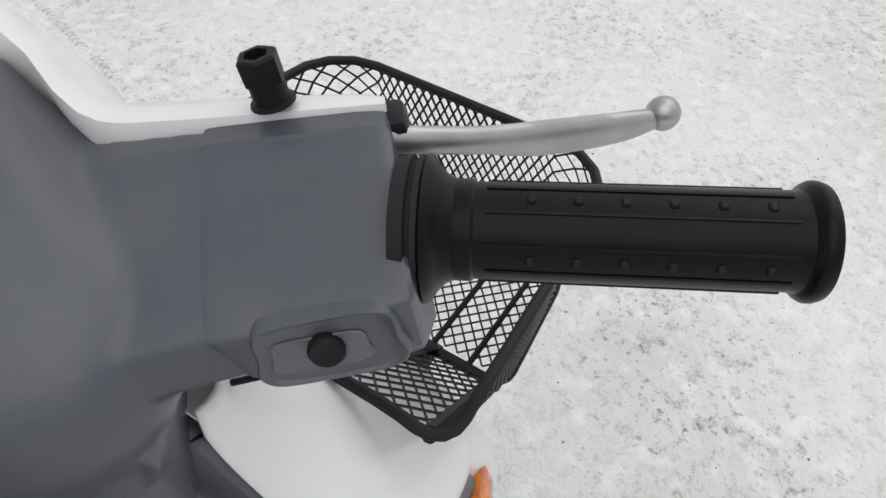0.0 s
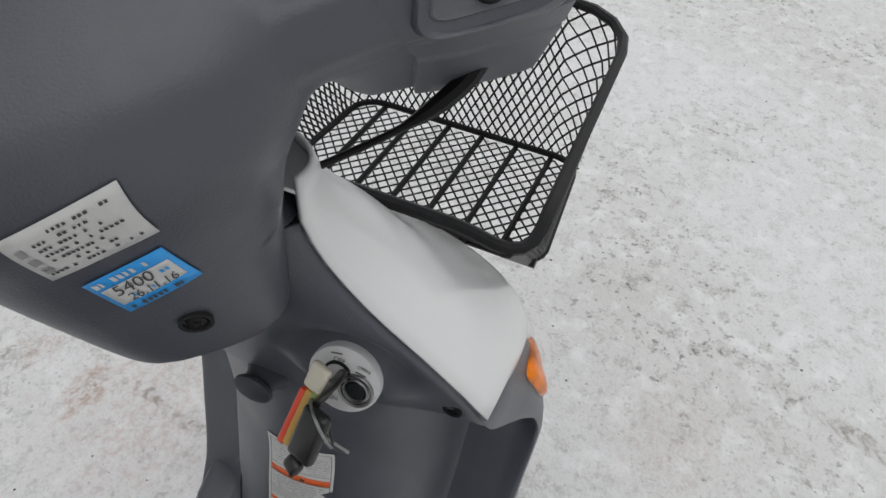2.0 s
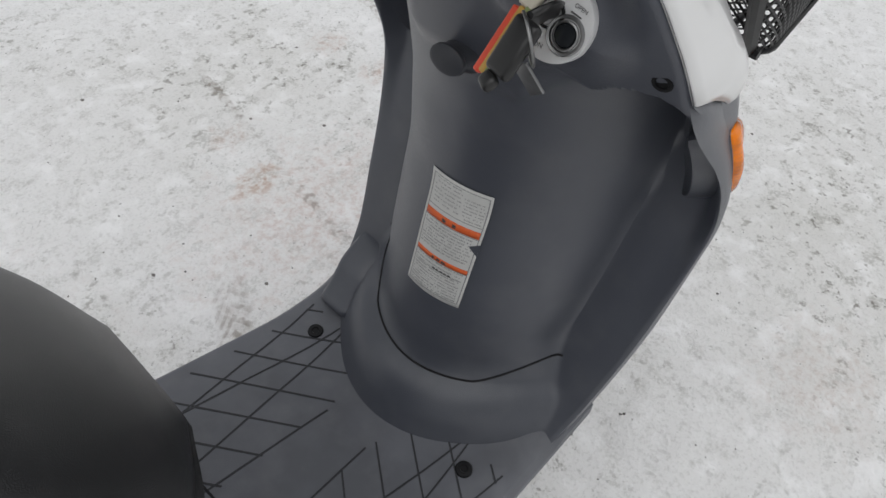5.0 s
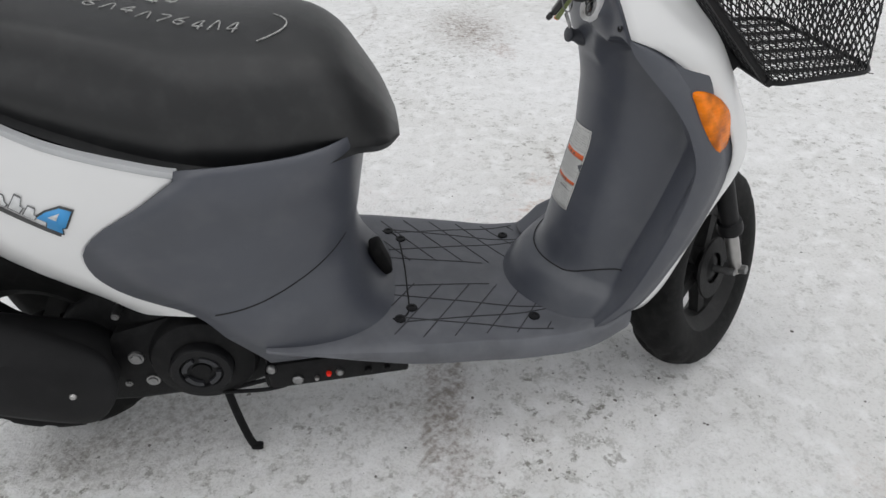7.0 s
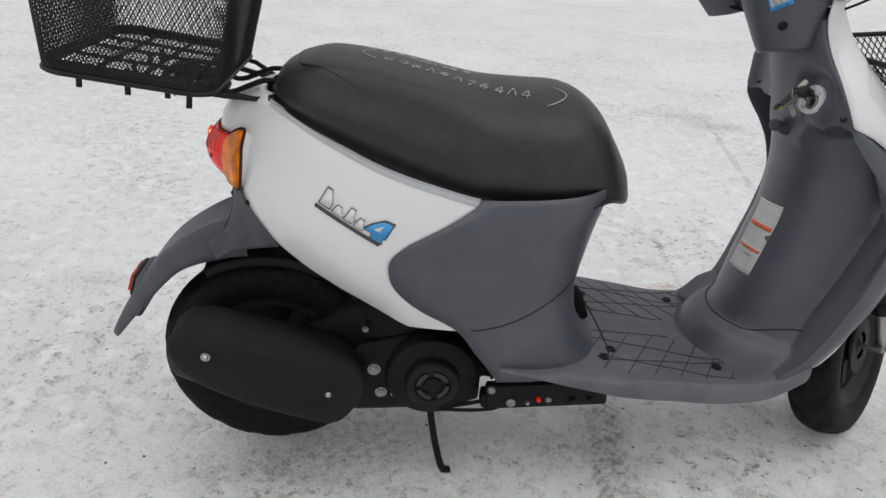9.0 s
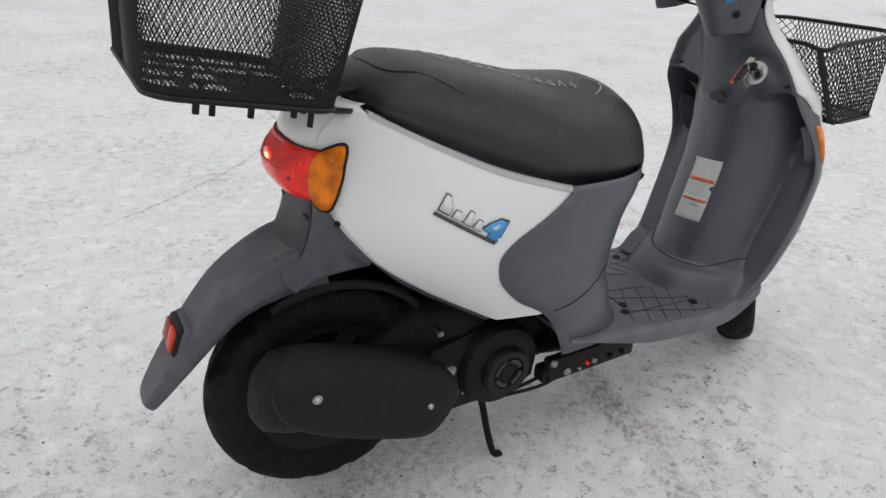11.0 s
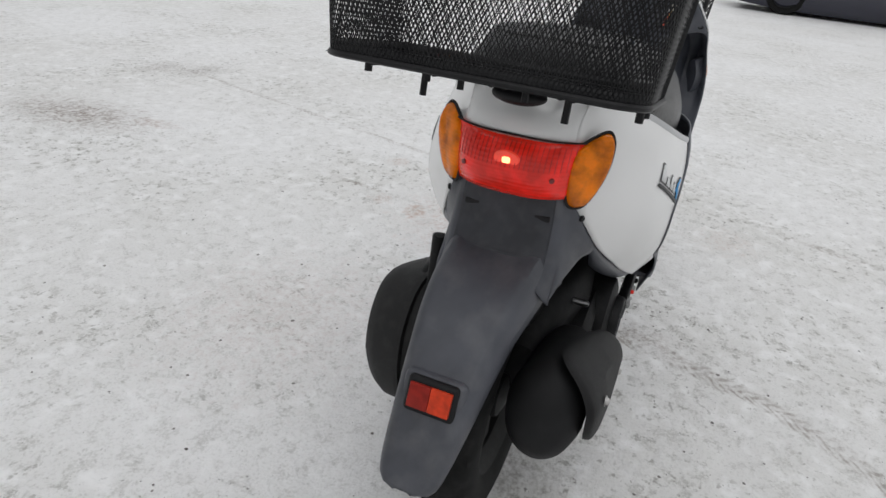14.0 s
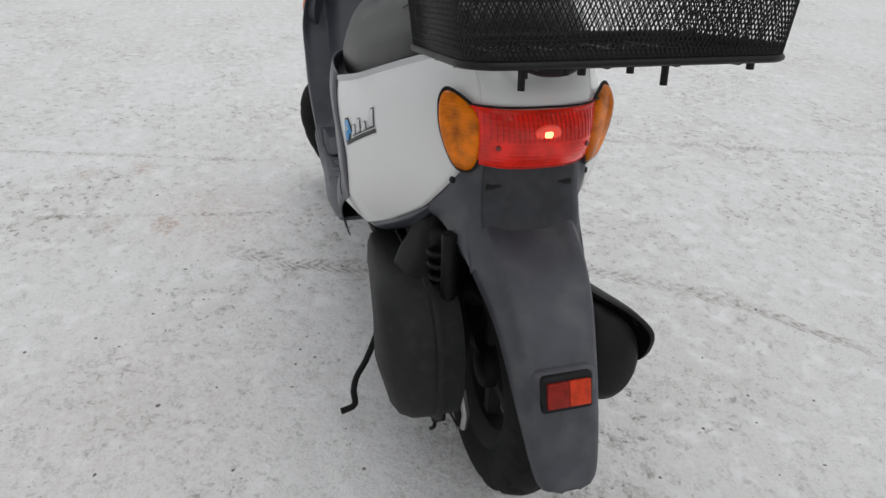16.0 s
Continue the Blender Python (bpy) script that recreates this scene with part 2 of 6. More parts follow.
    # rusty and pinkish stains, dark patches (two below the rear wheel), ragged in outline
    for sx, sy, rx, ry, tone, force in ((1.03, 0.6, 0.05, 0.03, (0.4, 0.24, 0.14), 0.8), (1.06, 0.75, 0.05, 0.04, (0.42, 0.3, 0.24), 0.5),
                                        (1.44, 0.86, 0.05, 0.04, (0.5, 0.36, 0.3), 0.5), (1.47, 0.7, 0.06, 0.04, (0.5, 0.36, 0.3), 0.5),
                                        (1.06, 0.47, 0.22, 0.16, (0.62, 0.5, 0.46), 0.45), (1.4, -0.38, 0.12, 0.1, (0.6, 0.52, 0.48), 0.4),
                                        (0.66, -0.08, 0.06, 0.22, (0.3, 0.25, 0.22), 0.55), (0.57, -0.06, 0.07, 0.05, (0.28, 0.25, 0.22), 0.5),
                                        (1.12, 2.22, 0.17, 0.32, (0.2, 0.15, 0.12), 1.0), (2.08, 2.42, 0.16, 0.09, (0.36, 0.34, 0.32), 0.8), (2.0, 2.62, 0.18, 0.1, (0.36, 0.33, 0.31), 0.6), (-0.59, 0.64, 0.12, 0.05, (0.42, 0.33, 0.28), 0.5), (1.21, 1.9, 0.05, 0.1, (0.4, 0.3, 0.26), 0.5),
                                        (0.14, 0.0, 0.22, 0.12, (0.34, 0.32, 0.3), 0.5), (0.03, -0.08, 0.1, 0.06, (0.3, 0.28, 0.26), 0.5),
                                        (0.3, 0.6, 0.3, 0.25, (0.62, 0.52, 0.5), 0.3)):
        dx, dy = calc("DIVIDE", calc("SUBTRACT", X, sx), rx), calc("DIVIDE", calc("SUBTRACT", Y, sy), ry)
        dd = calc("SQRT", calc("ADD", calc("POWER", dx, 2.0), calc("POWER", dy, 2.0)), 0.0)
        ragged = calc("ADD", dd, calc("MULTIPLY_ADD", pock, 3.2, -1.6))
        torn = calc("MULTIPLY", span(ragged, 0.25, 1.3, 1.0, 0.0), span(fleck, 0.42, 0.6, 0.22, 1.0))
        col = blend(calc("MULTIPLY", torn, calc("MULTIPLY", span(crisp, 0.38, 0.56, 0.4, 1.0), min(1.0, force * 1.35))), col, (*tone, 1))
    # tyre tracks: x as a cubic in y, a lane of broken tread marks
    for c0, c1, c2, c3, y0, y1, width, force in ((0.672, 0.22, 0.157, 0.595, -1.3, 0.5, 0.038, 0.66), (1.385, 0.262, 0.0, 0.0, 0.2, 2.6, 0.018, 0.6),
                                                 (1.8, 0.345, 0.0, 0.0, -2.8, -0.5, 0.022, 0.45), (0.99, 0.165, 0.0, 0.0, 0.2, 1.05, 0.012, 0.6), (-3.1, 2.86, -0.54, 0.0, 1.25, 3.1, 0.014, 0.7),
                                                 (-0.75, 0.5, 0.0, 0.0, -1.6, 2.4, 0.014, 0.15)):
        f = calc("MULTIPLY_ADD", calc("ADD", calc("POWER", Y, 2.0), 0.0), c2, c0)
        cube = nt.nodes.new("ShaderNodeMath")
        cube.operation = "MULTIPLY"
        nt.links.new(calc("POWER", Y, 2.0), cube.inputs[0])
        nt.links.new(Y, cube.inputs[1])
        f = calc("ADD", f, calc("MULTIPLY_ADD", cube.outputs[0], c3, 0.0))
        f = calc("ADD", f, calc("MULTIPLY_ADD", Y, c1, 0.0))
        off = calc("ADD", calc("SUBTRACT", X, f), calc("MULTIPLY_ADD", wob, 0.35, 0.0))
        lane = span(calc("ABSOLUTE", off, 0.0), width * 0.65, width, 1.0, 0.0)
        lane = calc("MULTIPLY", lane, calc("MULTIPLY", span(Y, y0, y0 + 0.15), span(Y, y1 - 0.15, y1, 1.0, 0.0)))
        bars = span(calc("SINE", calc("ADD", calc("MULTIPLY_ADD", Y, 240.0, 0.0), calc("MULTIPLY_ADD", calc("ABSOLUTE", off, 0.0), 260.0, 0.0)), 0.0), -0.2, 0.5)
        worn = span(mid, 0.36, 0.52)
        k = calc("MULTIPLY", calc("MULTIPLY", lane, calc("MULTIPLY", span(bars, 0.0, 1.0, 0.35, 1.0), span(fleck, 0.4, 0.56, 0.25, 1.0))), worn)
        col = blend(calc("MULTIPLY", k, force), col, (0.26, 0.22, 0.19, 1))
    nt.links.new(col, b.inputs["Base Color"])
    b.inputs["Roughness"].default_value = 0.55
    b.inputs["Specular IOR Level"].default_value = 0.35
    bump = nt.nodes.new("ShaderNodeBump")
    bump.inputs["Strength"].default_value = 1.0
    bump.inputs["Distance"].default_value = 0.016
    relief = calc("ADD", calc("MULTIPLY_ADD", mid, 0.5, 0.0), calc("MULTIPLY_ADD", pock, -0.5, 0.0))
    nt.links.new(calc("ADD", relief, calc("MULTIPLY_ADD", crisp, 0.12, 0.0)), bump.inputs["Height"])
    nt.links.new(bump.outputs["Normal"], b.inputs["Normal"])
    return m


SNOW = snow_material()


# ---- shaping helpers ----
def smooth(*pts):
    """A smooth function through (x, value) pairs in rising x, held flat past its ends."""
    xs, ys = [p[0] for p in pts], [p[1] for p in pts]
    n = len(xs)
    sl = []
    for i in range(n):
        a, z = max(i - 1, 0), min(i + 1, n - 1)
        s = (ys[z] - ys[a]) / (xs[z] - xs[a])
        if 0 < i < n - 1 and (ys[i] - ys[a]) * (ys[z] - ys[i]) <= 0:
            s = 0.0
        sl.append(s)

    def f(x):
        if x <= xs[0]:
            return ys[0]
        if x >= xs[-1]:
            return ys[-1]
        i = max(j for j in range(n - 1) if xs[j] <= x)
        h = xs[i + 1] - xs[i]
        u = (x - xs[i]) / h
        return ((2 * u ** 3 - 3 * u ** 2 + 1) * ys[i] + (u ** 3 - 2 * u ** 2 + u) * h * sl[i]
                + (-2 * u ** 3 + 3 * u ** 2) * ys[i + 1] + (u ** 3 - u ** 2) * h * sl[i + 1])
    return f


def spl(pts, n, closed=False):
    """n + 1 points (n if closed) along a Catmull-Rom curve through pts."""
    p = [Vector(q) for q in pts]
    m = len(p)
    out = []
    spans = m if closed else m - 1
    for k in range(n if closed else n + 1):
        s = k / n * spans
        i = min(int(s), spans - 1)
        u = s - i
        if closed:
            a, b, c, d = p[(i - 1) % m], p[i % m], p[(i + 1) % m], p[(i + 2) % m]
        else:
            a, b, c, d = p[max(i - 1, 0)], p[i], p[i + 1], p[min(i + 2, m - 1)]
        out.append(0.5 * ((2 * b) + (c - a) * u + (2 * a - 5 * b + 4 * c - d) * u * u + (3 * b - a - 3 * c + d) * u ** 3))
    return out


def ease(a, b, v):
    k = max(0.0, min(1.0, (v - a) / (b - a)))
    return k * k * (3 - 2 * k)


def near_of(a, b, k):
    """The smaller of two values, with a soft join of width k."""
    h = max(0.0, min(1.0, 0.5 + 0.5 * (b - a) / k))
    return (b + (a - b) * h) - k * h * (1 - h)


def lerp(a, b, u):
    return a + (b - a) * u


def steps(a, b, n):
    return [a + (b - a) * i / n for i in range(n + 1)]


def part(name, bm, material, parent, label="", thick=0.0, offset=-1.0):
    """Links a bmesh as one mesh object under a thing or a part."""
    bm.normal_update()
    for f in bm.faces:
        f.smooth = True
    for e in bm.edges:
        if len(e.link_faces) == 2 and e.calc_face_angle(0) > radians(38):
            e.smooth = False
    me = bpy.data.meshes.new(name)
    bm.to_mesh(me)
    bm.free()
    me.materials.append(material)
    ob = new(name, me)
    ob.parent = parent
    if thick:
        s = ob.modifiers.new("thickness", "SOLIDIFY")
        s.thickness, s.offset = thick, offset
    if label:
        tagged(ob, label)
    if name in ("print", "pictogram", "lens_rib", "dial_mark"):
        tagged(ob, label, kind="stuff")
    return ob


def loft(bm, rings, closed=True, cap=False):
    rows = [[bm.verts.new(p) for p in r] for r in rings]
    n = len(rows[0])
    for a, b in zip(rows, rows[1:]):
        for i in range(n if closed else n - 1):
            j = (i + 1) % n
            bm.faces.new((a[i], a[j], b[j], b[i]))
    if cap:
        bm.faces.new(list(reversed(rows[0])))
        bm.faces.new(rows[-1])
    return bm


def tube(bm, pts, r, seg=8, closed=False, cap=True):
    """A round bar along pts; r is a number or one radius a point."""
    p = [Vector(q) for q in pts]
    n = len(p)
    rad = r if isinstance(r, (list, tuple)) else [r] * n
    rings = []
    up = None
    for i in range(n):
        if closed:
            t = p[(i + 1) % n] - p[i - 1]
        else:
            t = p[min(i + 1, n - 1)] - p[max(i - 1, 0)]
        t.normalize()
        if up is None:
            up = t.orthogonal().normalized()
        up = (up - t * up.dot(t)).normalized()
        side = t.cross(up)
        rings.append([p[i] + rad[i] * (math.cos(a) * up + math.sin(a) * side) for a in [2 * math.pi * k / seg for k in range(seg)]])
    if closed:
        rings.append(rings[0])
        rows = [[bm.verts.new(v) for v in q] for q in rings[:-1]]
        rows.append(rows[0])
        for a, b in zip(rows, rows[1:]):
            for k in range(seg):
                bm.faces.new((a[k], a[(k + 1) % seg], b[(k + 1) % seg], b[k]))
    else:
        loft(bm, rings, True, cap)
    return bm


def lathe(bm, profile, m, seg=32, close=True):
    """Turns (radius, height) pairs about the z axis of m; a zero radius closes the end."""
    rows = []
    for r, h in profile:
        if r < 1e-6:
            rows.append([bm.verts.new(m @ Vector((0, 0, h)))])
        else:
            rows.append([bm.verts.new(m @ Vector((r * math.cos(a), r * math.sin(a), h))) for a in [2 * math.pi * k / seg for k in range(seg)]])
    for a, b in zip(rows, rows[1:]):
        for k in range(seg):
            j = (k + 1) % seg
            if len(a) == 1 and len(b) == 1:
                continue
            if len(a) == 1:
                bm.faces.new((a[0], b[j], b[k]))
            elif len(b) == 1:
                bm.faces.new((a[k], a[j], b[0]))
            else:
                bm.faces.new((a[k], a[j], b[j], b[k]))
    return bm


def block(bm, size, m, bevel=0.003, seg=2):
    """A box with rounded edges."""
    g = bmesh.ops.create_cube(bm, size=1.0)
    bmesh.ops.scale(bm, vec=size, verts=g["verts"])
    if bevel:
        ed = list({e for v in g["verts"] for e in v.link_edges})
        g2 = bmesh.ops.bevel(bm, geom=ed, offset=bevel, segments=seg, profile=0.5, affect="EDGES")
        vs = list({v for f in g2["faces"] for v in f.verts} | {v for v in g["verts"] if v.is_valid})
    else:
        vs = g["verts"]
    bmesh.ops.transform(bm, matrix=m, verts=vs)
    return bm


def mirrored(bm):
    """The left-hand copy of a right-hand piece."""
    c = bm.copy()
    bmesh.ops.scale(c, vec=(1, -1, 1), verts=c.verts)
    bmesh.ops.reverse_faces(c, faces=c.faces)
    return c


def facing(origin, normal, up=(0, 0, 1)):
    """A frame whose z looks along normal and whose y leans towards up."""
    z = Vector(normal).normalized()
    x = Vector(up).cross(z).normalized()
    y = z.cross(x)
    return Matrix.Translation(origin) @ Matrix((x, y, z)).transposed().to_4x4()


# Fork, front wheel and handlebar are turned to the left about the raked steering axis.
PIVOT = Vector((0.885, 0, 0.83))
STEER = (Matrix.Translation(PIVOT) @ Matrix.Rotation(radians(40), 4, Vector((-math.sin(radians(20)), 0, math.cos(radians(20)))))
         @ Matrix.Translation(-PIVOT))


def steered(bm):
    bmesh.ops.transform(bm, matrix=STEER, verts=bm.verts)
    return bm


# ---- ground ----
def spaced(lo, hi, fine, far):
    """Coordinates that are close together between lo and hi and widen outwards to far."""
    xs = [lo + fine * i for i in range(int((hi - lo) / fine) + 1)]
    step, a, b = fine, lo, xs[-1]
    left, right = [], []
    while b < far:
        step *= 1.22
        a, b = a - step, b + step
        left.append(a)
        right.append(b)
    return left[::-1] + xs + right


gx, gy = spaced(-0.9, 2.6, 0.014, 1500), spaced(-1.1, 1.5, 0.014, 1500)
verts, faces = [], []
for ix, x in enumerate(gx):
    for iy, y in enumerate(gy):
        r = math.hypot(x - 0.5, y)
        h = 0.0
        if r < 12:
            p = Vector((x, y, 0))
            h = 0.006 * noise.noise(p * 2.1) + 0.005 * noise.noise(p * 7.0) + 0.005 * noise.noise(p * 23.0)
            h = h * max(0, 1 - r / 12) - 0.004
        verts.append((x, y, h))
ny = len(gy)
for ix in range(len(gx) - 1):
    for iy in range(ny - 1):
        k = ix * ny + iy
        faces.append((k, k + ny, k + ny + 1, k + 1))
me = bpy.data.meshes.new("ground")
me.from_pydata(verts, [], faces)
me.materials.append(SNOW)
me.polygons.foreach_set("use_smooth", [True] * len(me.polygons))
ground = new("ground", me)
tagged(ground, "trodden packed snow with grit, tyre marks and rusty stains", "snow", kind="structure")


# ---- scooter ----
scooter = new("scooter")
tagged(scooter, "white and dark grey moped scooter with two black baskets", "scooter")

# Half width of the rear bodywork, by station and height.
plan_w = smooth((-0.05, 0.06), (-0.035, 0.085), (-0.02, 0.098), (0.02, 0.128), (0.06, 0.155), (0.1, 0.178), (0.15, 0.192),
                (0.2, 0.2), (0.3, 0.203), (0.4, 0.19))


# Lower edge of the white panels, which curl in towards the wheel.
edge_z = smooth((-0.03, 0.583), (-0.0165, 0.558), (-0.011, 0.547), (0.003, 0.526), (0.035, 0.488), (0.051, 0.4746), (0.079, 0.454), (0.104, 0.438), (0.132, 0.42), (0.189, 0.388),
                (0.241, 0.3615), (0.318, 0.3705), (0.34, 0.36))
edge_y = smooth((-0.03, 0.078), (-0.0165, 0.086), (-0.011, 0.0925), (0.003, 0.1025), (0.035, 0.1175), (0.051, 0.124), (0.079, 0.1325), (0.104, 0.138), (0.132, 0.142), (0.189, 0.151),
                (0.241, 0.163), (0.28, 0.177), (0.318, 0.19), (0.34, 0.193))


def body_w(x, z):
    k = 0.17 * ((z - 0.52) / 0.13) ** 2 if z > 0.52 else 0.03 * ((0.52 - z) / 0.15) ** 2
    w = plan_w(x) * (1 - k)
    curl = max(0.0, 1 - max(0.0, z - edge_z(x)) / 0.11)
    return w - max(0.0, w - edge_y(x)) * curl ** 2.2


panel_rear = smooth((0.3615, 0.241), (0.388, 0.189), (0.42, 0.132), (0.438, 0.104), (0.454, 0.079), (0.4746, 0.051), (0.488, 0.035), (0.526, 0.003), (0.547, -0.011),
                    (0.558, -0.0165), (0.58, -0.028), (0.64, -0.034), (0.67, -0.026), (0.70, 0.0))
cover_rear = smooth((0.255, 0.39), (0.267, 0.385), (0.3, 0.365), (0.33, 0.345), (0.37, 0.316), (0.404, 0.261), (0.45, 0.216), (0.488, 0.206),
                    (0.52, 0.229), (0.552, 0.285), (0.583, 0.334))
strip_x = smooth((0.583, 0.334), (0.62, 0.208), (0.655, 0.122), (0.685, 0.056), (0.70, 0.03))
strip_z = smooth((0.02, 0.702), (0.056, 0.685), (0.122, 0.655), (0.208, 0.62), (0.334, 0.583))


def side_panel():
    """The white rear side panel of the right side."""
    bm = bmesh.new()
    rings = []
    for z in steps(0.3618, 0.3705, 5) + steps(0.376, 0.583, 30) + steps(0.586, 0.7, 14):
        a = panel_rear(z)
        b = (cover_rear(z) if z <= 0.583 else strip_x(z)) + 0.002
        if z < 0.3705:
            b = lerp(0.243, b, (z - 0.3615) / 0.009)
        b = max(b, a + 0.002)
        rings.append([Vector((x, -body_w(x, z), z)) for x in steps(a, b, 26)])
    return loft(bm, rings, closed=False)


p = side_panel()
q = mirrored(p)
part("side_panel", p, WHITE, scooter, "glossy white rear side panel", thick=0.003)
part("side_panel", q, WHITE, scooter, "glossy white rear side panel", thick=0.003)


def tail_cover():
    """The rounded white tail over the lamp, wrapping round from one side panel to the other."""
    bm = bmesh.new()
    rings = []
    for z, xr in ((0.632, -0.05), (0.645, -0.0515), (0.656, -0.0505), (0.667, -0.047), (0.677, -0.041), (0.686, -0.032), (0.693, -0.02), (0.699, -0.006), (0.703, 0.008), (0.706, 0.02)):
        xf = max(min(0.09, strip_x(z)), xr + 0.02)
        w = (body_w(xf, min(z, 0.692)) - 0.0015) * (1 - 0.25 * ease(0.697, 0.706, z))
        ring = []
        for t in steps(-math.pi / 2, math.pi / 2, 40):
            c, n = max(0.0, math.cos(t)), math.sin(t)
            x = xf - (xf - xr) * c ** 0.9
            y = min(w * abs(n) ** 0.9, body_w(x, min(z, 0.692)) - 0.003)
            ring.append(Vector((x, math.copysign(y, n), z)))
        rings.append(ring)
    return loft(bm, rings, closed=False)


part("tail_cover", tail_cover(), WHITE, scooter, "rounded white tail between the seat and the tail lamp", thick=0.002)


def trim_strip():
    """The silver strip between side panel and seat."""
    bm = bmesh.new()
    rings = []
    for x in steps(0.035, 0.336, 26):
        z = strip_z(x)
        w = body_w(x, z)
        d = Vector((0, -1, 0.5)).normalized()
        c = Vector((x, -w + 0.001, z + 0.002))
        rings.append([c + Vector((0, -0.002, -0.004)), c + Vector((0, -0.003, 0.0)), c + Vector((0, -0.002, 0.0045)), c + Vector((0, 0.007, 0.006)), c + Vector((0, 0.012, -0.004))])
    return loft(bm, rings, closed=True, cap=True)


p = trim_strip()
q = mirrored(p)
part("trim_strip", p, SILVER, scooter, "silver trim strip under the seat")
part("trim_strip", q, SILVER, scooter, "silver trim strip under the seat")

# Grey cover under the seat, wrapping round to the footwell.
cover_front = smooth((0.255, 0.605), (0.27, 0.59), (0.3, 0.562), (0.34, 0.542), (0.4, 0.534), (0.47, 0.545), (0.56, 0.562), (0.59, 0.566))


def cover_point(z, u):
    """u 0: rear edge on the right side; 1: middle of the front."""
    a = cover_rear(z)
    b = cover_front(z)
    w = body_w(min(a, 0.33), z) + 0.003 - 0.012 * max(0.0, (0.33 - z) / 0.075)
    n = 3.0
    t = u * math.pi / 2
    return Vector((a + (b - a) * math.sin(t) ** (2 / n), -w * max(0.0, math.cos(t)) ** (2 / n), z))


def under_seat_cover():
    bm = bmesh.new()
    rings = []
    for z in steps(0.257, 0.592, 31):
        half = [cover_point(z, u) for u in steps(0, 1, 22)]
        rings.append(half + [Vector((v.x, -v.y, v.z)) for v in half[-2::-1]])
    return loft(bm, rings, closed=False)


part("under_seat_cover", under_seat_cover(), GREY, scooter, "dark grey plastic cover under the seat", thick=0.003)
for s in (1, -1):
    bm = bmesh.new()
    line = [cover_point(0.372 + 0.062 * u ** 1.25, 0.02 + 0.7 * u) for u in steps(0, 1, 24)]
    tube(bm, [Vector((v.x, v.y * s - 0.0002 * s, v.z)) for v in line], 0.0011, 5)
    part("seam", bm, SEAM, scooter)

# Dark inner body, so that nothing shows through the gaps.
bm = bmesh.new()
loft(bm, [[Vector((x, sy * w, z)) for sy, z in ((-1, lo), (1, lo), (1, hi), (-1, hi))] for x, w, lo, hi in
          ((-0.015, 0.06, 0.56, 0.66), (0.06, 0.09, 0.49, 0.66), (0.14, 0.11, 0.44, 0.62), (0.3, 0.14, 0.38, 0.57), (0.42, 0.13, 0.3, 0.56), (0.5, 0.06, 0.29, 0.56))],
     True, True)
part("inner_body", bm, SEAM, scooter)

# Seat.
seat_top = smooth((0.032, 0.712), (0.045, 0.735), (0.075, 0.752), (0.12, 0.763), (0.21, 0.753), (0.345, 0.727), (0.43, 0.722), (0.49, 0.718), (0.535, 0.692),
                  (0.565, 0.65), (0.592, 0.603), (0.607, 0.562))
seat_low = smooth((0.032, 0.702), (0.06, 0.69), (0.124, 0.662), (0.208, 0.625), (0.34, 0.58), (0.44, 0.565), (0.54, 0.568), (0.58, 0.554), (0.607, 0.548))
seat_w = smooth((0.032, 0.05), (0.045, 0.085), (0.075, 0.115), (0.12, 0.135), (0.2, 0.153), (0.3, 0.167), (0.42, 0.168), (0.5, 0.152), (0.55, 0.125), (0.586, 0.088),
                (0.607, 0.045))


def seat_fall(x):
    """The crown of the seat: a flat top with a crease towards the rear, round at the nose."""
    k = ease(0.4, 0.25, x) * ease(0.05, 0.12, x)
    return [(0, 0), (lerp(0.35, 0.4, k), 0.035), (lerp(0.66, 0.68, k), lerp(0.15, 0.1, k)), (lerp(0.8, 0.78, k), lerp(0.26, 0.2, k)), (lerp(0.9, 0.87, k), 0.4), (1.0, 0.7)]


def seat_ring(x, n=64):
    t, l, w = seat_top(x), seat_low(x), seat_w(x)
    h = t - l
    half = [(u * w, t - f * h) for u, f in seat_fall(x)] + [
            (0.985 * w, l + 0.06 * h), (0.93 * w, l)]
    pts = [Vector((x, a, b)) for a, b in half] + [Vector((x, -a, b)) for a, b in half[:0:-1]]
    return spl(pts, n, closed=True)


bm = bmesh.new()
loft(bm, [seat_ring(x) for x in steps(0.032, 0.12, 9) + steps(0.135, 0.5, 22) + steps(0.507, 0.607, 26)], True, True)
bmesh.ops.reverse_faces(bm, faces=bm.faces)
seat = part("seat", bm, VINYL, scooter, "black vinyl seat with chalk marks on top")


def on_seat(x, v, lift=0.0012):
    """A place on the seat's top; v is across, in metres to the left."""
    w, t, h = seat_w(x), seat_top(x), seat_top(x) - seat_low(x)
    u = abs(v) / w
    f = smooth(*seat_fall(x))
    return Vector((x, v, t - f(u) * h + lift))


# welt round the rear of the seat's top panel
bm = bmesh.new()
tube(bm, [on_seat(0.07 + 0.1 * abs(u) ** 2.2, 0.122 * math.copysign(abs(u) ** 0.6, u), 0.0006) for u in steps(-1, 1, 40)], 0.0011, 6)
part("welt", bm, VINYL, seat)


def chalk_stroke(points):
    bm = bmesh.new()
    tube(bm, [on_seat(x, v, 0.0006) for x, v in points], 0.0011, 4)
    part("chalk_mark", bm, CHALK, seat, "faint white chalk mark")


rng = random.Random(4)
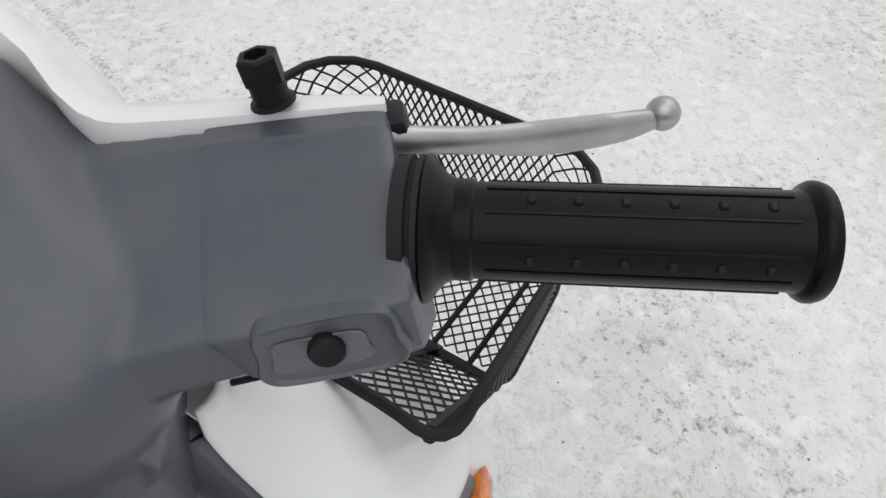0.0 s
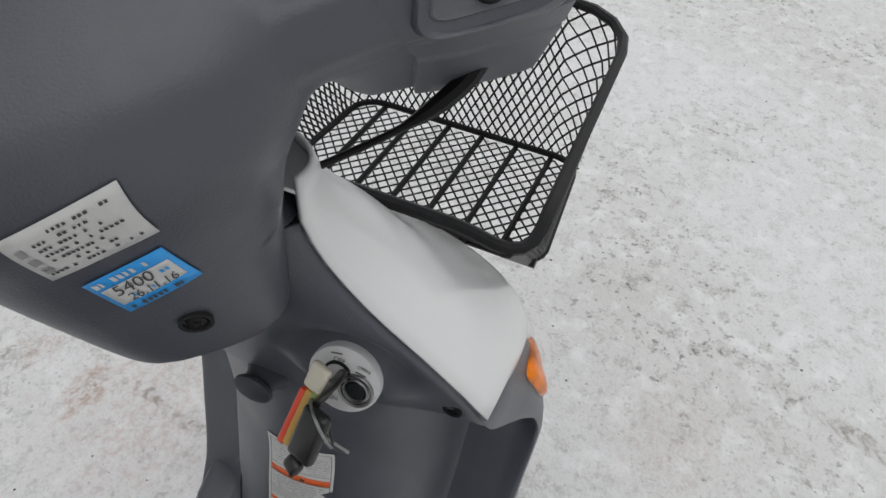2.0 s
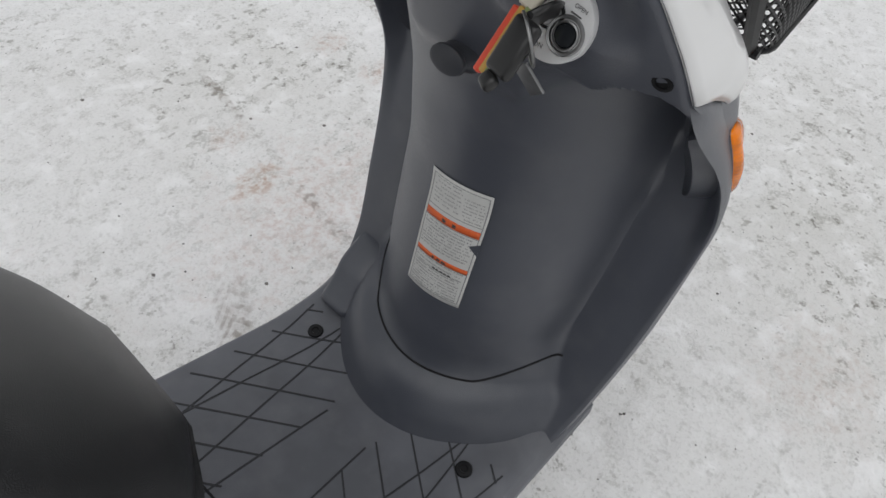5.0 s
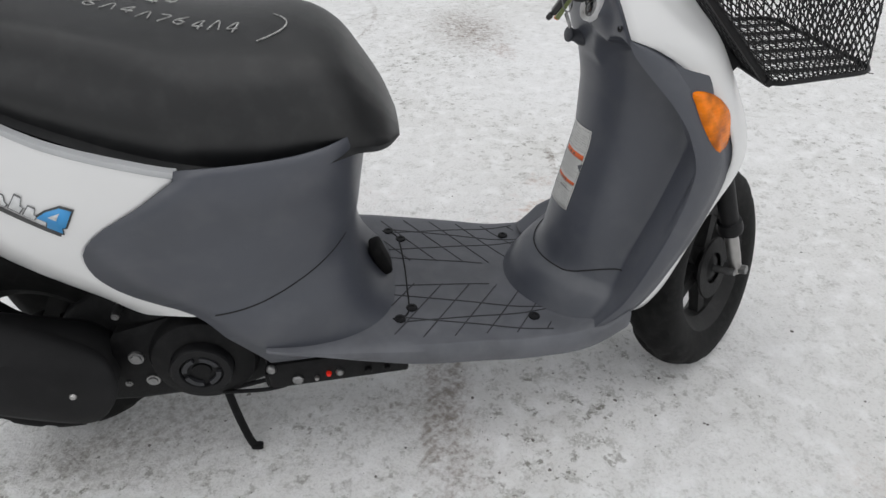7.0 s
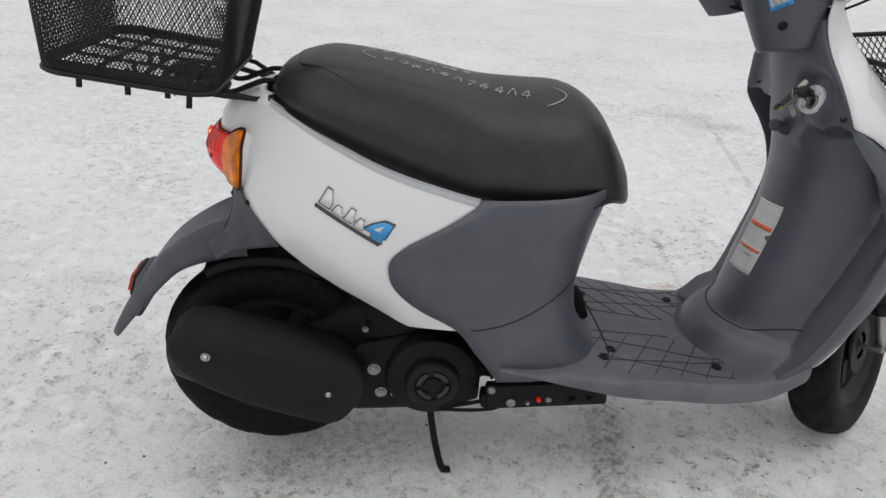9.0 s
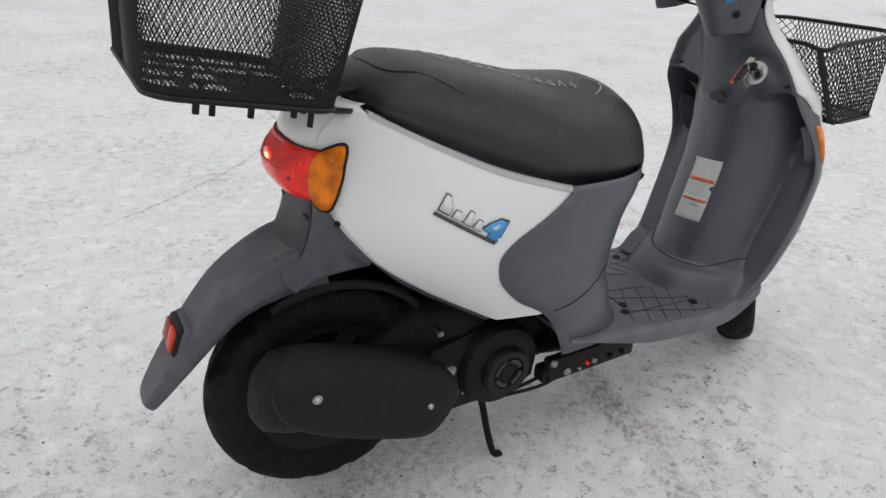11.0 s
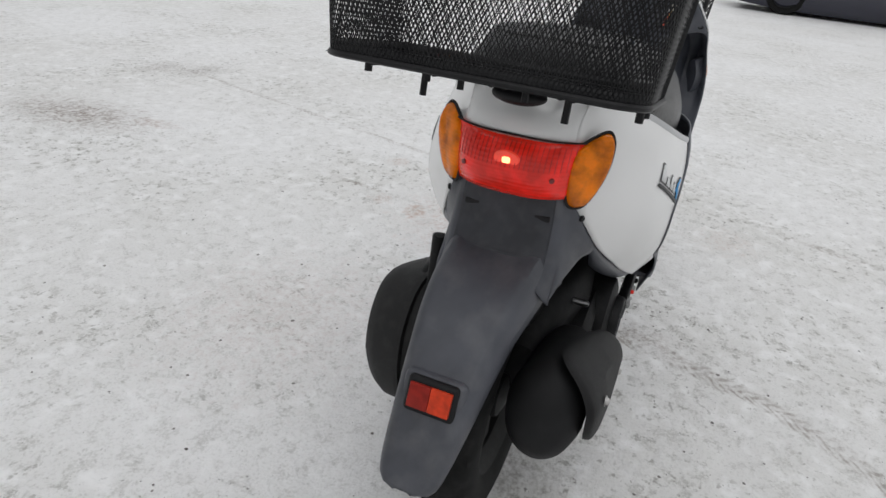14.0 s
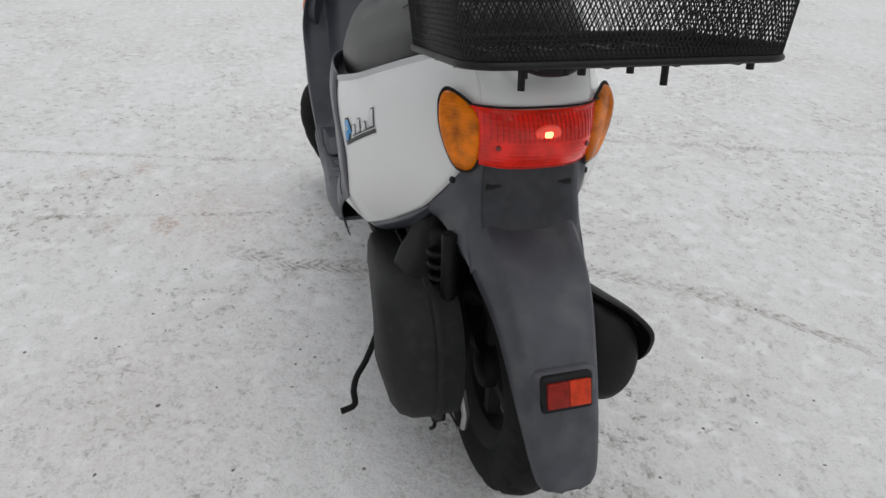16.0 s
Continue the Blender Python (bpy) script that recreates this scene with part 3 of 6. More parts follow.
# illegible chalk writing: a cross, two rows of strokes and two arcs
chalk_stroke([(0.098, 0.025), (0.122, 0.035)])
chalk_stroke([(0.106, 0.042), (0.114, 0.018)])
FORMS = ([(0, 0), (0.5, 1), (1, 0)], [(0.8, 1), (0.1, 0.6), (0, 0.2), (0.5, 0), (0.9, 0.3), (0.2, 0.5)], [(0.7, 0), (0.7, 1), (0, 0.35), (1, 0.35)],
         [(0.5, 0), (0.5, 1)], [(0, 1), (0.9, 0.9), (0.3, 0)], [(0.5, 0), (0, 0.5), (0.5, 1), (1, 0.5), (0.5, 0)])
for row, (x0, v0, dx, dv, n, tall) in enumerate(((0.2, -0.022, 0.0205, -0.0048, 11, 0.021), (0.175, 0.04, 0.021, -0.0035, 8, 0.02), (0.25, 0.012, 0.017, -0.004, 4, 0.014))):
    for k in range(n):
        form = FORMS[rng.randrange(len(FORMS))]
        cx, cv = x0 + dx * k, v0 + dv * k + rng.uniform(-0.003, 0.003)
        line = [(cx + a * 0.013 + 0.3 * tall * (b - 0.5), cv + tall * (b - 0.5)) for a, b in form]
        chalk_stroke([tuple(q)[:2] for q in spl([(a, b, 0) for a, b in line], 10)])
chalk_stroke([(0.475 - 0.035 * u * u, -0.06 - 0.035 * u) for u in steps(-0.7, 1, 10)])
chalk_stroke([(0.165 + 0.02 * u * u, -0.01 - 0.028 * u) for u in steps(-1, 1, 8)])

# hinge and latch under the nose of the seat
bm = bmesh.new()
block(bm, (0.035, 0.09, 0.02), pose(0.54, 0, 0.552), 0.005)
block(bm, (0.018, 0.05, 0.026), pose(0.553, 0, 0.53), 0.005)
part("seat_hinge", bm, BLACK, scooter)


# ---- model mark on the side panels: plain shapes ----
def on_panel(x, z, lift=0.0012, side=-1):
    return Vector((x, side * (body_w(x, z) + lift), z))


def panel_shape(outline, name, material, lift, parent, side):
    bm = bmesh.new()
    a = [bm.verts.new(on_panel(x, z, lift, side)) for x, z in outline]
    f = bm.faces.new(a)
    if f.calc_area() and (f.normal.y if f.normal.length else 0) * side < 0:
        f.normal_flip()
    bm.normal_update()
    return part(name, bm, material, parent, thick=0.0006, offset=0)


def badge(side):
    """Slanted blocks along a falling line, silver with a dark outline, then a larger blue one, over a dark bar."""
    o, e = Vector((0.1, 0.573)), Vector((0.191, 0.522))
    d = (e - o)
    n = Vector((-d.y, d.x)).normalized()
    if n.y < 0:
        n = -n
    bar = part("badge", loft(bmesh.new(), [[on_panel(q.x, q.y, 0.0014, side) for q in (o + d * u, o + d * u + n * 0.0055)] for u in steps(0, 1, 10)], closed=False),
               INK, scooter, "model badge of silver and blue shapes over a dark bar", thick=0.0006, offset=0)

    def q(u, h):
        v = o + d * u + n * h
        return (v.x, v.y)
    for u0, u1, h, lean in ((0.02, 0.2, 0.036, 0.0), (0.22, 0.38, 0.022, 0.02), (0.4, 0.54, 0.03, 0.02), (0.56, 0.7, 0.024, 0.02)):
        l0 = [q(u0, 0.008), q(u1, 0.008), q(u1 + lean, h * 0.55), q(u1 - 0.02, h * 0.62), q(u0 + 0.09 + lean, h), q(u0 + lean + 0.01, h)]
        panel_shape(l0, "mark_outline", MARK_GREY, 0.0014, bar, side)
        c = Vector((sum(p[0] for p in l0) / len(l0), sum(p[1] for p in l0) / len(l0)))
        panel_shape([tuple(c.lerp(Vector(p), 0.84)) for p in l0], "mark_fill", SILVER_PALE, 0.0022, bar, side)
    l1 = [q(0.68, 0.012), q(0.82, 0.012), q(0.83, 0.004), q(1.03, 0.004), q(1.0, 0.012), q(1.04, 0.014), q(1.05, 0.042), q(0.9, 0.04), q(0.76, 0.026)]
    panel_shape(l1, "mark_outline", INK, 0.0014, bar, side)
    c = Vector((sum(p[0] for p in l1) / len(l1), sum(p[1] for p in l1) / len(l1)))
    panel_shape([tuple(c.lerp(Vector(p), 0.86)) for p in l1], "mark_blue", BADGE_BLUE, 0.0022, bar, side)
    panel_shape([q(0.82, 0.02), q(0.91, 0.02), q(0.92, 0.031)], "mark_fill", SILVER_PALE, 0.003, bar, side)


MARK_GREY = paint("badge_grey", (0.13, 0.13, 0.135), 0.4, vary=0.1, scale=60)
SILVER_PALE = paint("badge_silver", (0.72, 0.73, 0.73), 0.35, vary=0.05, scale=60)
BADGE_BLUE = paint("badge_blue", (0.06, 0.34, 0.72), 0.3, vary=0.04, scale=60)
badge(-1)
badge(1)

# ---- tail lamp, indicators, fender ----


def tail_lamp():
    """The curved red lens across the tail."""
    bm = bmesh.new()
    rings = []
    for z in steps(0.577, 0.649, 10):
        k = (z - 0.612) / 0.04
        bulge = 0.034 * (1 - 0.75 * k * k)
        rings.append([Vector((-0.045 - bulge * (1 - abs(u) ** 4) + 0.018 * abs(u) ** 3, u * 0.084, z - 0.004 * (1 - u * u) * (1 if k < 0 else 0.4))) for u in steps(-1, 1, 24)])
    loft(bm, rings, closed=False)
    return bm


lamp = part("tail_lamp", tail_lamp(), RED, scooter, "curved red tail lamp lens, lit inside", thick=0.004, offset=1.0)
bm = bmesh.new()
block(bm, (0.02, 0.15, 0.066), pose(-0.03, 0, 0.609), 0.004)
part("lamp_base", bm, SEAM, lamp)
bm = bmesh.new()
for k in range(27):
    u = -0.92 + 1.84 * k / 26
    tube(bm, [Vector((-0.0452 - 0.034 * (1 - 0.75 * j * j) * (1 - abs(u) ** 4) + 0.018 * abs(u) ** 3, u * 0.084, 0.6105 + 0.04 * j)) for j in steps(0.1, 0.85, 6)], 0.0007, 4)
part("lens_rib", bm, RED_RIB, lamp)
# flat glowing disc that imitates the bulb's light on the lens
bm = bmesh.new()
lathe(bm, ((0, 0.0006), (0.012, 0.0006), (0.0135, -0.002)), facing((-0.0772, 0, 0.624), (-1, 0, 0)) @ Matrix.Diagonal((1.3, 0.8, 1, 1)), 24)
part("bulb_glow_disc", bm, RED_GLOW, lamp)
bm = bmesh.new()
block(bm, (0.006, 0.012, 0.009), pose(-0.0766, 0, 0.623), 0.0035, 4)
part("bulb", bm, BULB, lamp, "glowing tail bulb")
for s in (-1, 1):
    bm = bmesh.new()
    lathe(bm, ((0, 0.002), (0.003, 0.002), (0.0036, 0), ), facing((-0.0655, s * 0.058, 0.605), (-1, s * 0.45, 0)), 10)
    part("lens_screw", bm, RED_DARK, lamp)


REAR_LEAF = ((-0.023, 0.086, 0.561), (-0.033, 0.077, 0.566), (-0.04, 0.072, 0.585), (-0.041, 0.0705, 0.612), (-0.035, 0.074, 0.638), (-0.017, 0.091, 0.655), (-0.002, 0.106, 0.662),
             (-0.002, 0.114, 0.653), (-0.006, 0.1165, 0.638), (-0.009, 0.1145, 0.615), (-0.0135, 0.1065, 0.588), (-0.018, 0.096, 0.567))
FRONT_LEAF = ((0.966, 0.1705, 0.634), (0.973, 0.177, 0.615), (0.983, 0.1815, 0.592), (0.998, 0.181, 0.565), (1.011, 0.177, 0.548), (1.02, 0.171, 0.539), (1.032, 0.161, 0.548),
              (1.038, 0.151, 0.57), (1.031, 0.15, 0.596), (1.011, 0.155, 0.618), (0.986, 0.163, 0.632))


def leaf_outline(pts, side):
    return [Vector((q.x, side * q.y, q.z)) for q in spl(pts, 44, closed=True)]


def leaf_shell(pts, side, normal, levels):
    """A bulging leaf-shaped lens round a corner of the body: rings of its outline, scaled and raised."""
    ring = leaf_outline(pts, side)
    c = sum(ring, Vector()) / len(ring)
    n = Vector((normal[0], side * normal[1], normal[2])).normalized()
    bm = bmesh.new()
    loft(bm, [[c + (p - c) * k + n * h for p in ring] for k, h in levels], True)
    bm.verts.ensure_lookup_table()
    bm.faces.new(bm.verts[-44:])
    bmesh.ops.recalc_face_normals(bm, faces=bm.faces)
    return bm


LENS = ((0.96, -0.003), (0.965, 0.0), (0.96, 0.003), (0.93, 0.0058), (0.86, 0.0082), (0.7, 0.01), (0.45, 0.0112), (0.2, 0.0116))
LENS_BASE = ((0.97, -0.0005), (0.9, -0.006), (0.72, -0.016), (0.5, -0.026))
part("lens_edge", tube(bmesh.new(), [Vector((-0.046 - 0.0085 * (1 - abs(u) ** 4) + 0.018 * abs(u) ** 3, u * 0.086, 0.6495)) for u in steps(-1, 1, 24)], 0.0014, 6), SEAM, lamp)
for s in (-1, 1):
    ind = part("rear_indicator", leaf_shell(REAR_LEAF, s, (-0.8, 0.58, 0.05), LENS), AMBER, scooter, "amber rear indicator with a dark edge")
    part("lens_edge", tube(bmesh.new(), leaf_outline(REAR_LEAF, s), 0.0022, 6, closed=True), SEAM, ind)
    part("lens_base", leaf_shell(REAR_LEAF, s, (-0.8, 0.58, 0.05), LENS_BASE), WHITE, ind)

# Rear fender: a tongue over the wheel, flaring under the panels.
f_line = [(0.2, 0.43), (0.13, 0.475), (0.06, 0.495), (0.0, 0.497), (-0.034, 0.494), (-0.07, 0.486), (-0.115, 0.462), (-0.16, 0.428), (-0.2, 0.38), (-0.236, 0.328), (-0.262, 0.285), (-0.281, 0.25)]
f_half = smooth((0.3, 0.094), (0.36, 0.087), (0.45, 0.08), (0.55, 0.075), (0.7, 0.062), (0.82, 0.052), (0.92, 0.044), (0.965, 0.038), (0.988, 0.029), (1, 0.014))
f_drop = smooth((0.3, 0.05), (0.45, 0.052), (0.6, 0.038), (0.8, 0.024), (1, 0.008))


def fender_frame():
    pts = spl([(x, 0, z) for x, z in f_line], 60)
    out = []
    for i, c in enumerate(pts):
        t = (pts[min(i + 1, 60)] - pts[max(i - 1, 0)]).normalized()
        out.append((i / 60, c, t, Vector((0, 1, 0)).cross(t).normalized() * -1))
    return out


def rear_fender():
    bm = bmesh.new()
    rings = []
    for u, c, t, n in fender_frame():
        if u < 0.33:
            continue
        w, d = f_half(u), f_drop(u)
        if n.z < 0:
            n = -n
        scoop = 0.004 * math.exp(-((u - 0.47) / 0.07) ** 2)
        ring = []
        for v in steps(-1, 1, 28):
            a = abs(v)
            drop = d * max(0.0, (a - 0.68) / 0.32) ** 1.7 + scoop * max(0.0, 1 - (a / 0.62) ** 6)
            ring.append(c + Vector((0, 0.02 * max(0.0, u - 0.35) + v * w * (1 - 0.06 * max(0.0, a - 0.8) / 0.2), 0)) - n * drop)
        rings.append(ring)
    return loft(bm, rings, closed=False)


fender = part("rear_fender", rear_fender(), GREY_WORN, scooter, "dark grey plastic rear fender tongue", thick=0.004, offset=1.0)
for s in (-1, 1):
    bm = bmesh.new()
    block(bm, (0.005, 0.022, 0.008), pose(-0.0385, s * 0.0485, 0.5425) @ pose(0, 0, 0, 0, -5, 0), 0.002)
    part("slot", bm, SEAM, fender)
# stop of the number plate area: upright face under the lamp
bm = bmesh.new()
rest = smooth((0.0, -0.043), (0.3, -0.044), (0.55, -0.049), (0.75, -0.058), (0.88, -0.07), (1.0, -0.09))
# the flank runs out to the edge of the white panel, then back along the wheel arch
flank_edge = [(panel_rear(z) + 0.003, edge_y(panel_rear(z)) - 0.002, z) for z in (0.583, 0.56, 0.535, 0.51, 0.49)]
flank_edge = spl(flank_edge + [(0.036, 0.11, 0.476), (0.027, 0.1, 0.4695), (0.0, 0.095, 0.465), (-0.038, 0.0885, 0.4564), (-0.058, 0.0845, 0.446), (-0.07, 0.0805, 0.437)], 26)
rows = []
for v in steps(0, 1, 26):
    z, w = 0.583 - 0.112 * v, 0.076 + 0.005 * v
    inset = 0.005 * ease(0.02, 0.12, v) * ease(0.92, 0.8, v)
    row = [Vector((rest(v) + inset * ease(0.92, 0.78, abs(u)) + 0.02 * abs(u) ** 7, u * w, z - 0.006 * v * abs(u) ** 3 - 0.028 * ease(0.66, 1.0, v) * max(0.0, (abs(u) - 0.68) / 0.32) ** 1.7)) for u in steps(-1, 1, 32)]
    o = flank_edge[len(rows)]
    r = row[-1]
    out = [r.lerp(o, f) + Vector((-0.006, 0.004, 0.003)) * math.sin(math.pi * f) * (1 - v) for f in steps(0, 1, 9)[1:]]
    rows.append([Vector((q.x, -q.y, q.z)) for q in out[::-1]] + row + out)
loft(bm, rows, closed=False)
part("plate_rest", bm, GREY_WORN, fender, thick=0.003)
# grey lip under the edge of each white panel, ahead of the wheel arch
for s in (-1, 1):
    rows = []
    for z in steps(0.49, 0.366, 24):
        x = panel_rear(z)
        e = Vector((x + 0.002, s * (body_w(x, z) - 0.003), z))
        deep = 0.4 + 0.6 * ease(0.49, 0.44, z)
        rows.append([e, e + Vector((-0.002, -s * 0.007, -0.006)) * deep, e + Vector((0.0, -s * 0.018, -0.014)) * deep, e + Vector((0.004, -s * 0.028, -0.019)) * deep])
    part("panel_lip", loft(bmesh.new(), rows, closed=False), GREY, fender, thick=0.002)
# a darker field over the middle of the plate area
part("plate_field", loft(bmesh.new(), [[Vector((rest(v) + 0.005 * ease(0.02, 0.12, v) * ease(0.92, 0.8, v) * ease(0.92, 0.78, abs(u)) + 0.02 * abs(u) ** 7 - 0.0012, u * (0.076 + 0.005 * v), 0.583 - 0.112 * v - 0.006 * v * abs(u) ** 3
                                              - 0.028 * ease(0.66, 1.0, v) * max(0.0, (abs(u) - 0.68) / 0.32) ** 1.7)) for u in steps(-0.82, 0.82, 28)] for v in steps(0.05, 0.85, 24)], closed=False), GREY_DEEP, fender,
     "darker field under the tail lamp", thick=0.0006, offset=0)
# reflector with its hooded frame
rm = facing((-0.2255, 0.008, 0.3555), (-0.93, 0, 0.32))
bm = bmesh.new()
block(bm, (0.068, 0.047, 0.014), rm, 0.006, 3)
part("reflector_mount", block(block(bmesh.new(), (0.086, 0.064, 0.03), rm @ pose(0, -0.004, -0.014), 0.012, 4), (0.074, 0.02, 0.022), rm @ pose(0, -0.05, -0.012, -14), 0.008, 3), GREY_WORN, fender)
refl = part("rear_reflector", bm, BLACK, scooter, "red reflector in a black frame on the fender")
bm = bmesh.new()
block(bm, (0.028, 0.032, 0.006), rm @ pose(-0.014, 0, 0.0085), 0.0015)
part("reflector_half", bm, REFLECT, refl, "red half painted darker, sending no light back")
# right half painted brighter, as if throwing light back
bm = bmesh.new()
block(bm, (0.028, 0.032, 0.006), rm @ pose(0.014, 0, 0.0085), 0.0015)
part("reflector_half", bm, REFLECT_LIT, refl)
for s in (-1, 1):
    bm = bmesh.new()
    lathe(bm, ((0, 0.004), (0.003, 0.004), (0.0048, 0.0015), (0.005, 0)), facing((-0.008, s * (body_w(-0.008, 0.543) - 0.001), 0.543), (-0.6, s, 0)), 14)
    part("panel_bolt", bm, BLACK, scooter)


# ---- wheels ----
def wheel_mesh_tyre(m, radius=0.198, width=0.088, seg=128):
    """A tyre with slanting tread grooves."""
    prof = [(0.62, 0.40), (0.66, 0.45), (0.72, 0.5), (0.8, 0.52), (0.88, 0.49), (0.935, 0.43), (0.965, 0.33), (0.985, 0.2), (0.997, 0.08), (1.0, 0.0)]
    prof = prof + [(r, -w) for r, w in prof[-2::-1]]
    rings = []
    n = len(prof)
    for i in range(seg):
        a = 2 * math.pi * i / seg
        ring = []
        for k, (r, w) in enumerate(prof):
            rad = radius * r
            e = abs(w)
            if 0.05 < e < 0.44 and r > 0.9 and (i + int(e * 12) + (4 if w > 0 else 0)) % 8 < 2:
                rad -= 0.0055
            ring.append(m @ Vector((rad * math.cos(a), w * width, rad * math.sin(a))))
        rings.append(ring)
    bm = bmesh.new()
    rows = [[bm.verts.new(p) for p in r] for r in rings]
    for i in range(seg):
        a, b = rows[i], rows[(i + 1) % seg]
        for k in range(n - 1):
            bm.faces.new((a[k], b[k], b[k + 1], a[k + 1]))
    return bm


def rim_profile(m):
    bm = bmesh.new()
    ax = m @ Matrix.Rotation(radians(-90), 4, "X")
    lathe(bm, ((0.124, -0.036), (0.13, -0.034), (0.131, -0.028), (0.118, -0.024), (0.108, -0.015), (0.106, 0.0), (0.108, 0.015), (0.118, 0.024), (0.131, 0.028), (0.13, 0.034),
               (0.124, 0.036), (0.112, 0.027), (0.1, 0.016), (0.099, 0.0), (0.1, -0.016), (0.112, -0.027), (0.124, -0.036)), ax, 48)
    return bm


REAR_HUB = Vector((0.0, 0, 0.212))
FRONT_HUB = Vector((1.182, 0, 0.195))


def wheel(name, label, m, spokes):
    w = part(name, rim_profile(m), CASE, scooter, label)
    part("tyre", wheel_mesh_tyre(m), RUBBER, w, "black tyre with slanted tread, snow-dusted")
    ax = m @ Matrix.Rotation(radians(-90), 4, "X")
    bm = bmesh.new()
    lathe(bm, ((0, 0.034), (0.012, 0.034), (0.03, 0.03), (0.034, 0.022), (0.036, -0.022), (0.034, -0.028), (0.012, -0.036), (0, -0.036)), ax, 28)
    part("hub", bm, ENGINE, w)
    for k in range(spokes):
        a = radians(360 / spokes * k + 14)
        bm = bmesh.new()
        loft(bm, [[ax @ Matrix.Rotation(a, 4, "Z") @ Vector((r, sy, sz)) for sy, sz in ((-hw, -th), (-hw * 0.7, th), (hw * 0.7, th), (hw, -th))]
                  for r, hw, th in ((0.028, 0.016, 0.014), (0.06, 0.011, 0.011), (0.095, 0.013, 0.01), (0.107, 0.019, 0.012))], True, True)
        part("spoke", bm, CASE, w)
    return w


wheel("rear_wheel", "rear wheel with a black cast rim", pose(*REAR_HUB), 5)
fw = wheel("front_wheel", "front wheel with a black cast rim, turned to the left", STEER @ pose(*FRONT_HUB), 5)
bm = bmesh.new()
lathe(bm, ((0.03, 0.0), (0.058, 0.0), (0.06, 0.003), (0.058, 0.006), (0.03, 0.006)), STEER @ pose(*FRONT_HUB) @ Matrix.Rotation(radians(90), 4, "X") @ pose(0, 0, 0.03), 36)
part("brake_plate", bm, ENGINE, fw)

# fork: two legs with dark upper tubes and bright lower ends
up = Vector((-math.sin(radians(20)), 0, math.cos(radians(20))))
for s in (-1, 1):
    a = FRONT_HUB + Vector((0.02, s * 0.068, 0.0))
    bm = bmesh.new()
    tube(bm, [a + up * 0.1, a + up * 0.42], 0.0165, 16)
    leg = part("fork_leg", steered(bm), BLACK, scooter, "black fork tube with a bright lower leg")
    bm = bmesh.new()
    lathe(bm, ((0.012, 0.0), (0.021, 0.002), (0.0225, 0.012), (0.021, 0.026), (0.014, 0.03)), STEER @ facing(a + up * 0.09, up, (0, 1, 0)), 20)
    part("dust_seal", bm, BLACK, leg)
    bm = bmesh.new()
    tube(bm, [a + up * -0.008, a + up * 0.03, a + up * 0.1], [0.0105, 0.012, 0.0125], 16)
    part("lower_leg", steered(bm), ALU, leg, "bright lower fork leg")
    bm = bmesh.new()
    tube(bm, [a + Vector((0, s * -0.02, 0)), a + Vector((0, s * 0.02, 0))], 0.009, 6)
    part("axle_nut", steered(bm), STEEL, leg)
bm = bmesh.new()
tube(bm, [FRONT_HUB + Vector((0, -0.075, 0)), FRONT_HUB + Vector((0, 0.075, 0))], 0.007, 10)
part("axle", steered(bm), STEEL, fw)


# ---- silencer, engine, stand ----
def silencer():
    """The fat black can beside the wheel."""
    bm = bmesh.new()
    rings = []
    for x, z, r, y in ((-0.148, 0.308, 0.012, -0.112), (-0.142, 0.308, 0.034, -0.112), (-0.125, 0.306, 0.05, -0.112), (-0.095, 0.3, 0.056, -0.111), (0.02, 0.268, 0.056, -0.108), (0.1, 0.246, 0.054, -0.106),
                       (0.135, 0.235, 0.045, -0.104), (0.155, 0.23, 0.02, -0.102)):
        rings.append([Vector((x + 0.3 * r * math.sin(a), y + r * 0.98 * math.cos(a), z - 0.005 + 1.2 * r * math.sin(a))) for a in [2 * math.pi * k / 32 for k in range(32)]])
    return loft(bm, rings, True, True)


can = part("silencer", silencer(), HEAT, scooter, "matt black exhaust silencer with a heat shield")


def heat_shield():
    """A long rounded shell over the outer side of the can."""
    outline = spl([(-0.134, 0.332, 0), (-0.119, 0.357, 0), (-0.084, 0.374, 0), (0.02, 0.346, 0), (0.11, 0.312, 0), (0.158, 0.285, 0), (0.17, 0.25, 0),
                   (0.15, 0.205, 0), (0.115, 0.18, 0), (0.04, 0.2, 0), (-0.06, 0.243, 0), (-0.118, 0.285, 0)], 56, closed=True)
    c = Vector((0.018, 0.288, 0))
    bm = bmesh.new()
    rings = []
    for s, y in ((0.96, -0.172), (1.0, -0.171), (1.0, -0.174), (0.985, -0.179), (0.95, -0.182), (0.82, -0.1855), (0.45, -0.187)):
        rings.append([Vector((q.x, y - (q.x - 0.018) * 0.01, q.y)) for q in [c + (p - c) * s for p in outline]])
    loft(bm, rings, True)
    bm.faces.new([v for v in list(bm.verts)[-56:]])
    return bm


bm = heat_shield()
for v in bm.verts:
    # the upper edge curls inwards over the can
    rise = v.co.z - (0.32 - 0.27 * (v.co.x + 0.07))
    v.co.y += 14.0 * max(0.0, rise + 0.01) ** 2
part("heat_shield", bm, HEAT, can, "matt black heat shield with two bright screws")
for x, z in ((-0.074, 0.321), (0.112, 0.247)):
    bm = bmesh.new()
    lathe(bm, ((0, 0.005), (0.0035, 0.0045), (0.005, 0.0025), (0.0054, 0), (0.0075, 0), (0.0075, -0.002)), facing((x, -0.1865, z), (0, -1, 0)), 18)
    part("shield_screw", bm, ALU, can, "bright screw")
bm = bmesh.new()
tube(bm, spl([(0.13, -0.09, 0.21), (0.2, -0.07, 0.17), (0.28, -0.05, 0.165), (0.36, -0.03, 0.19)], 14), 0.014, 12)
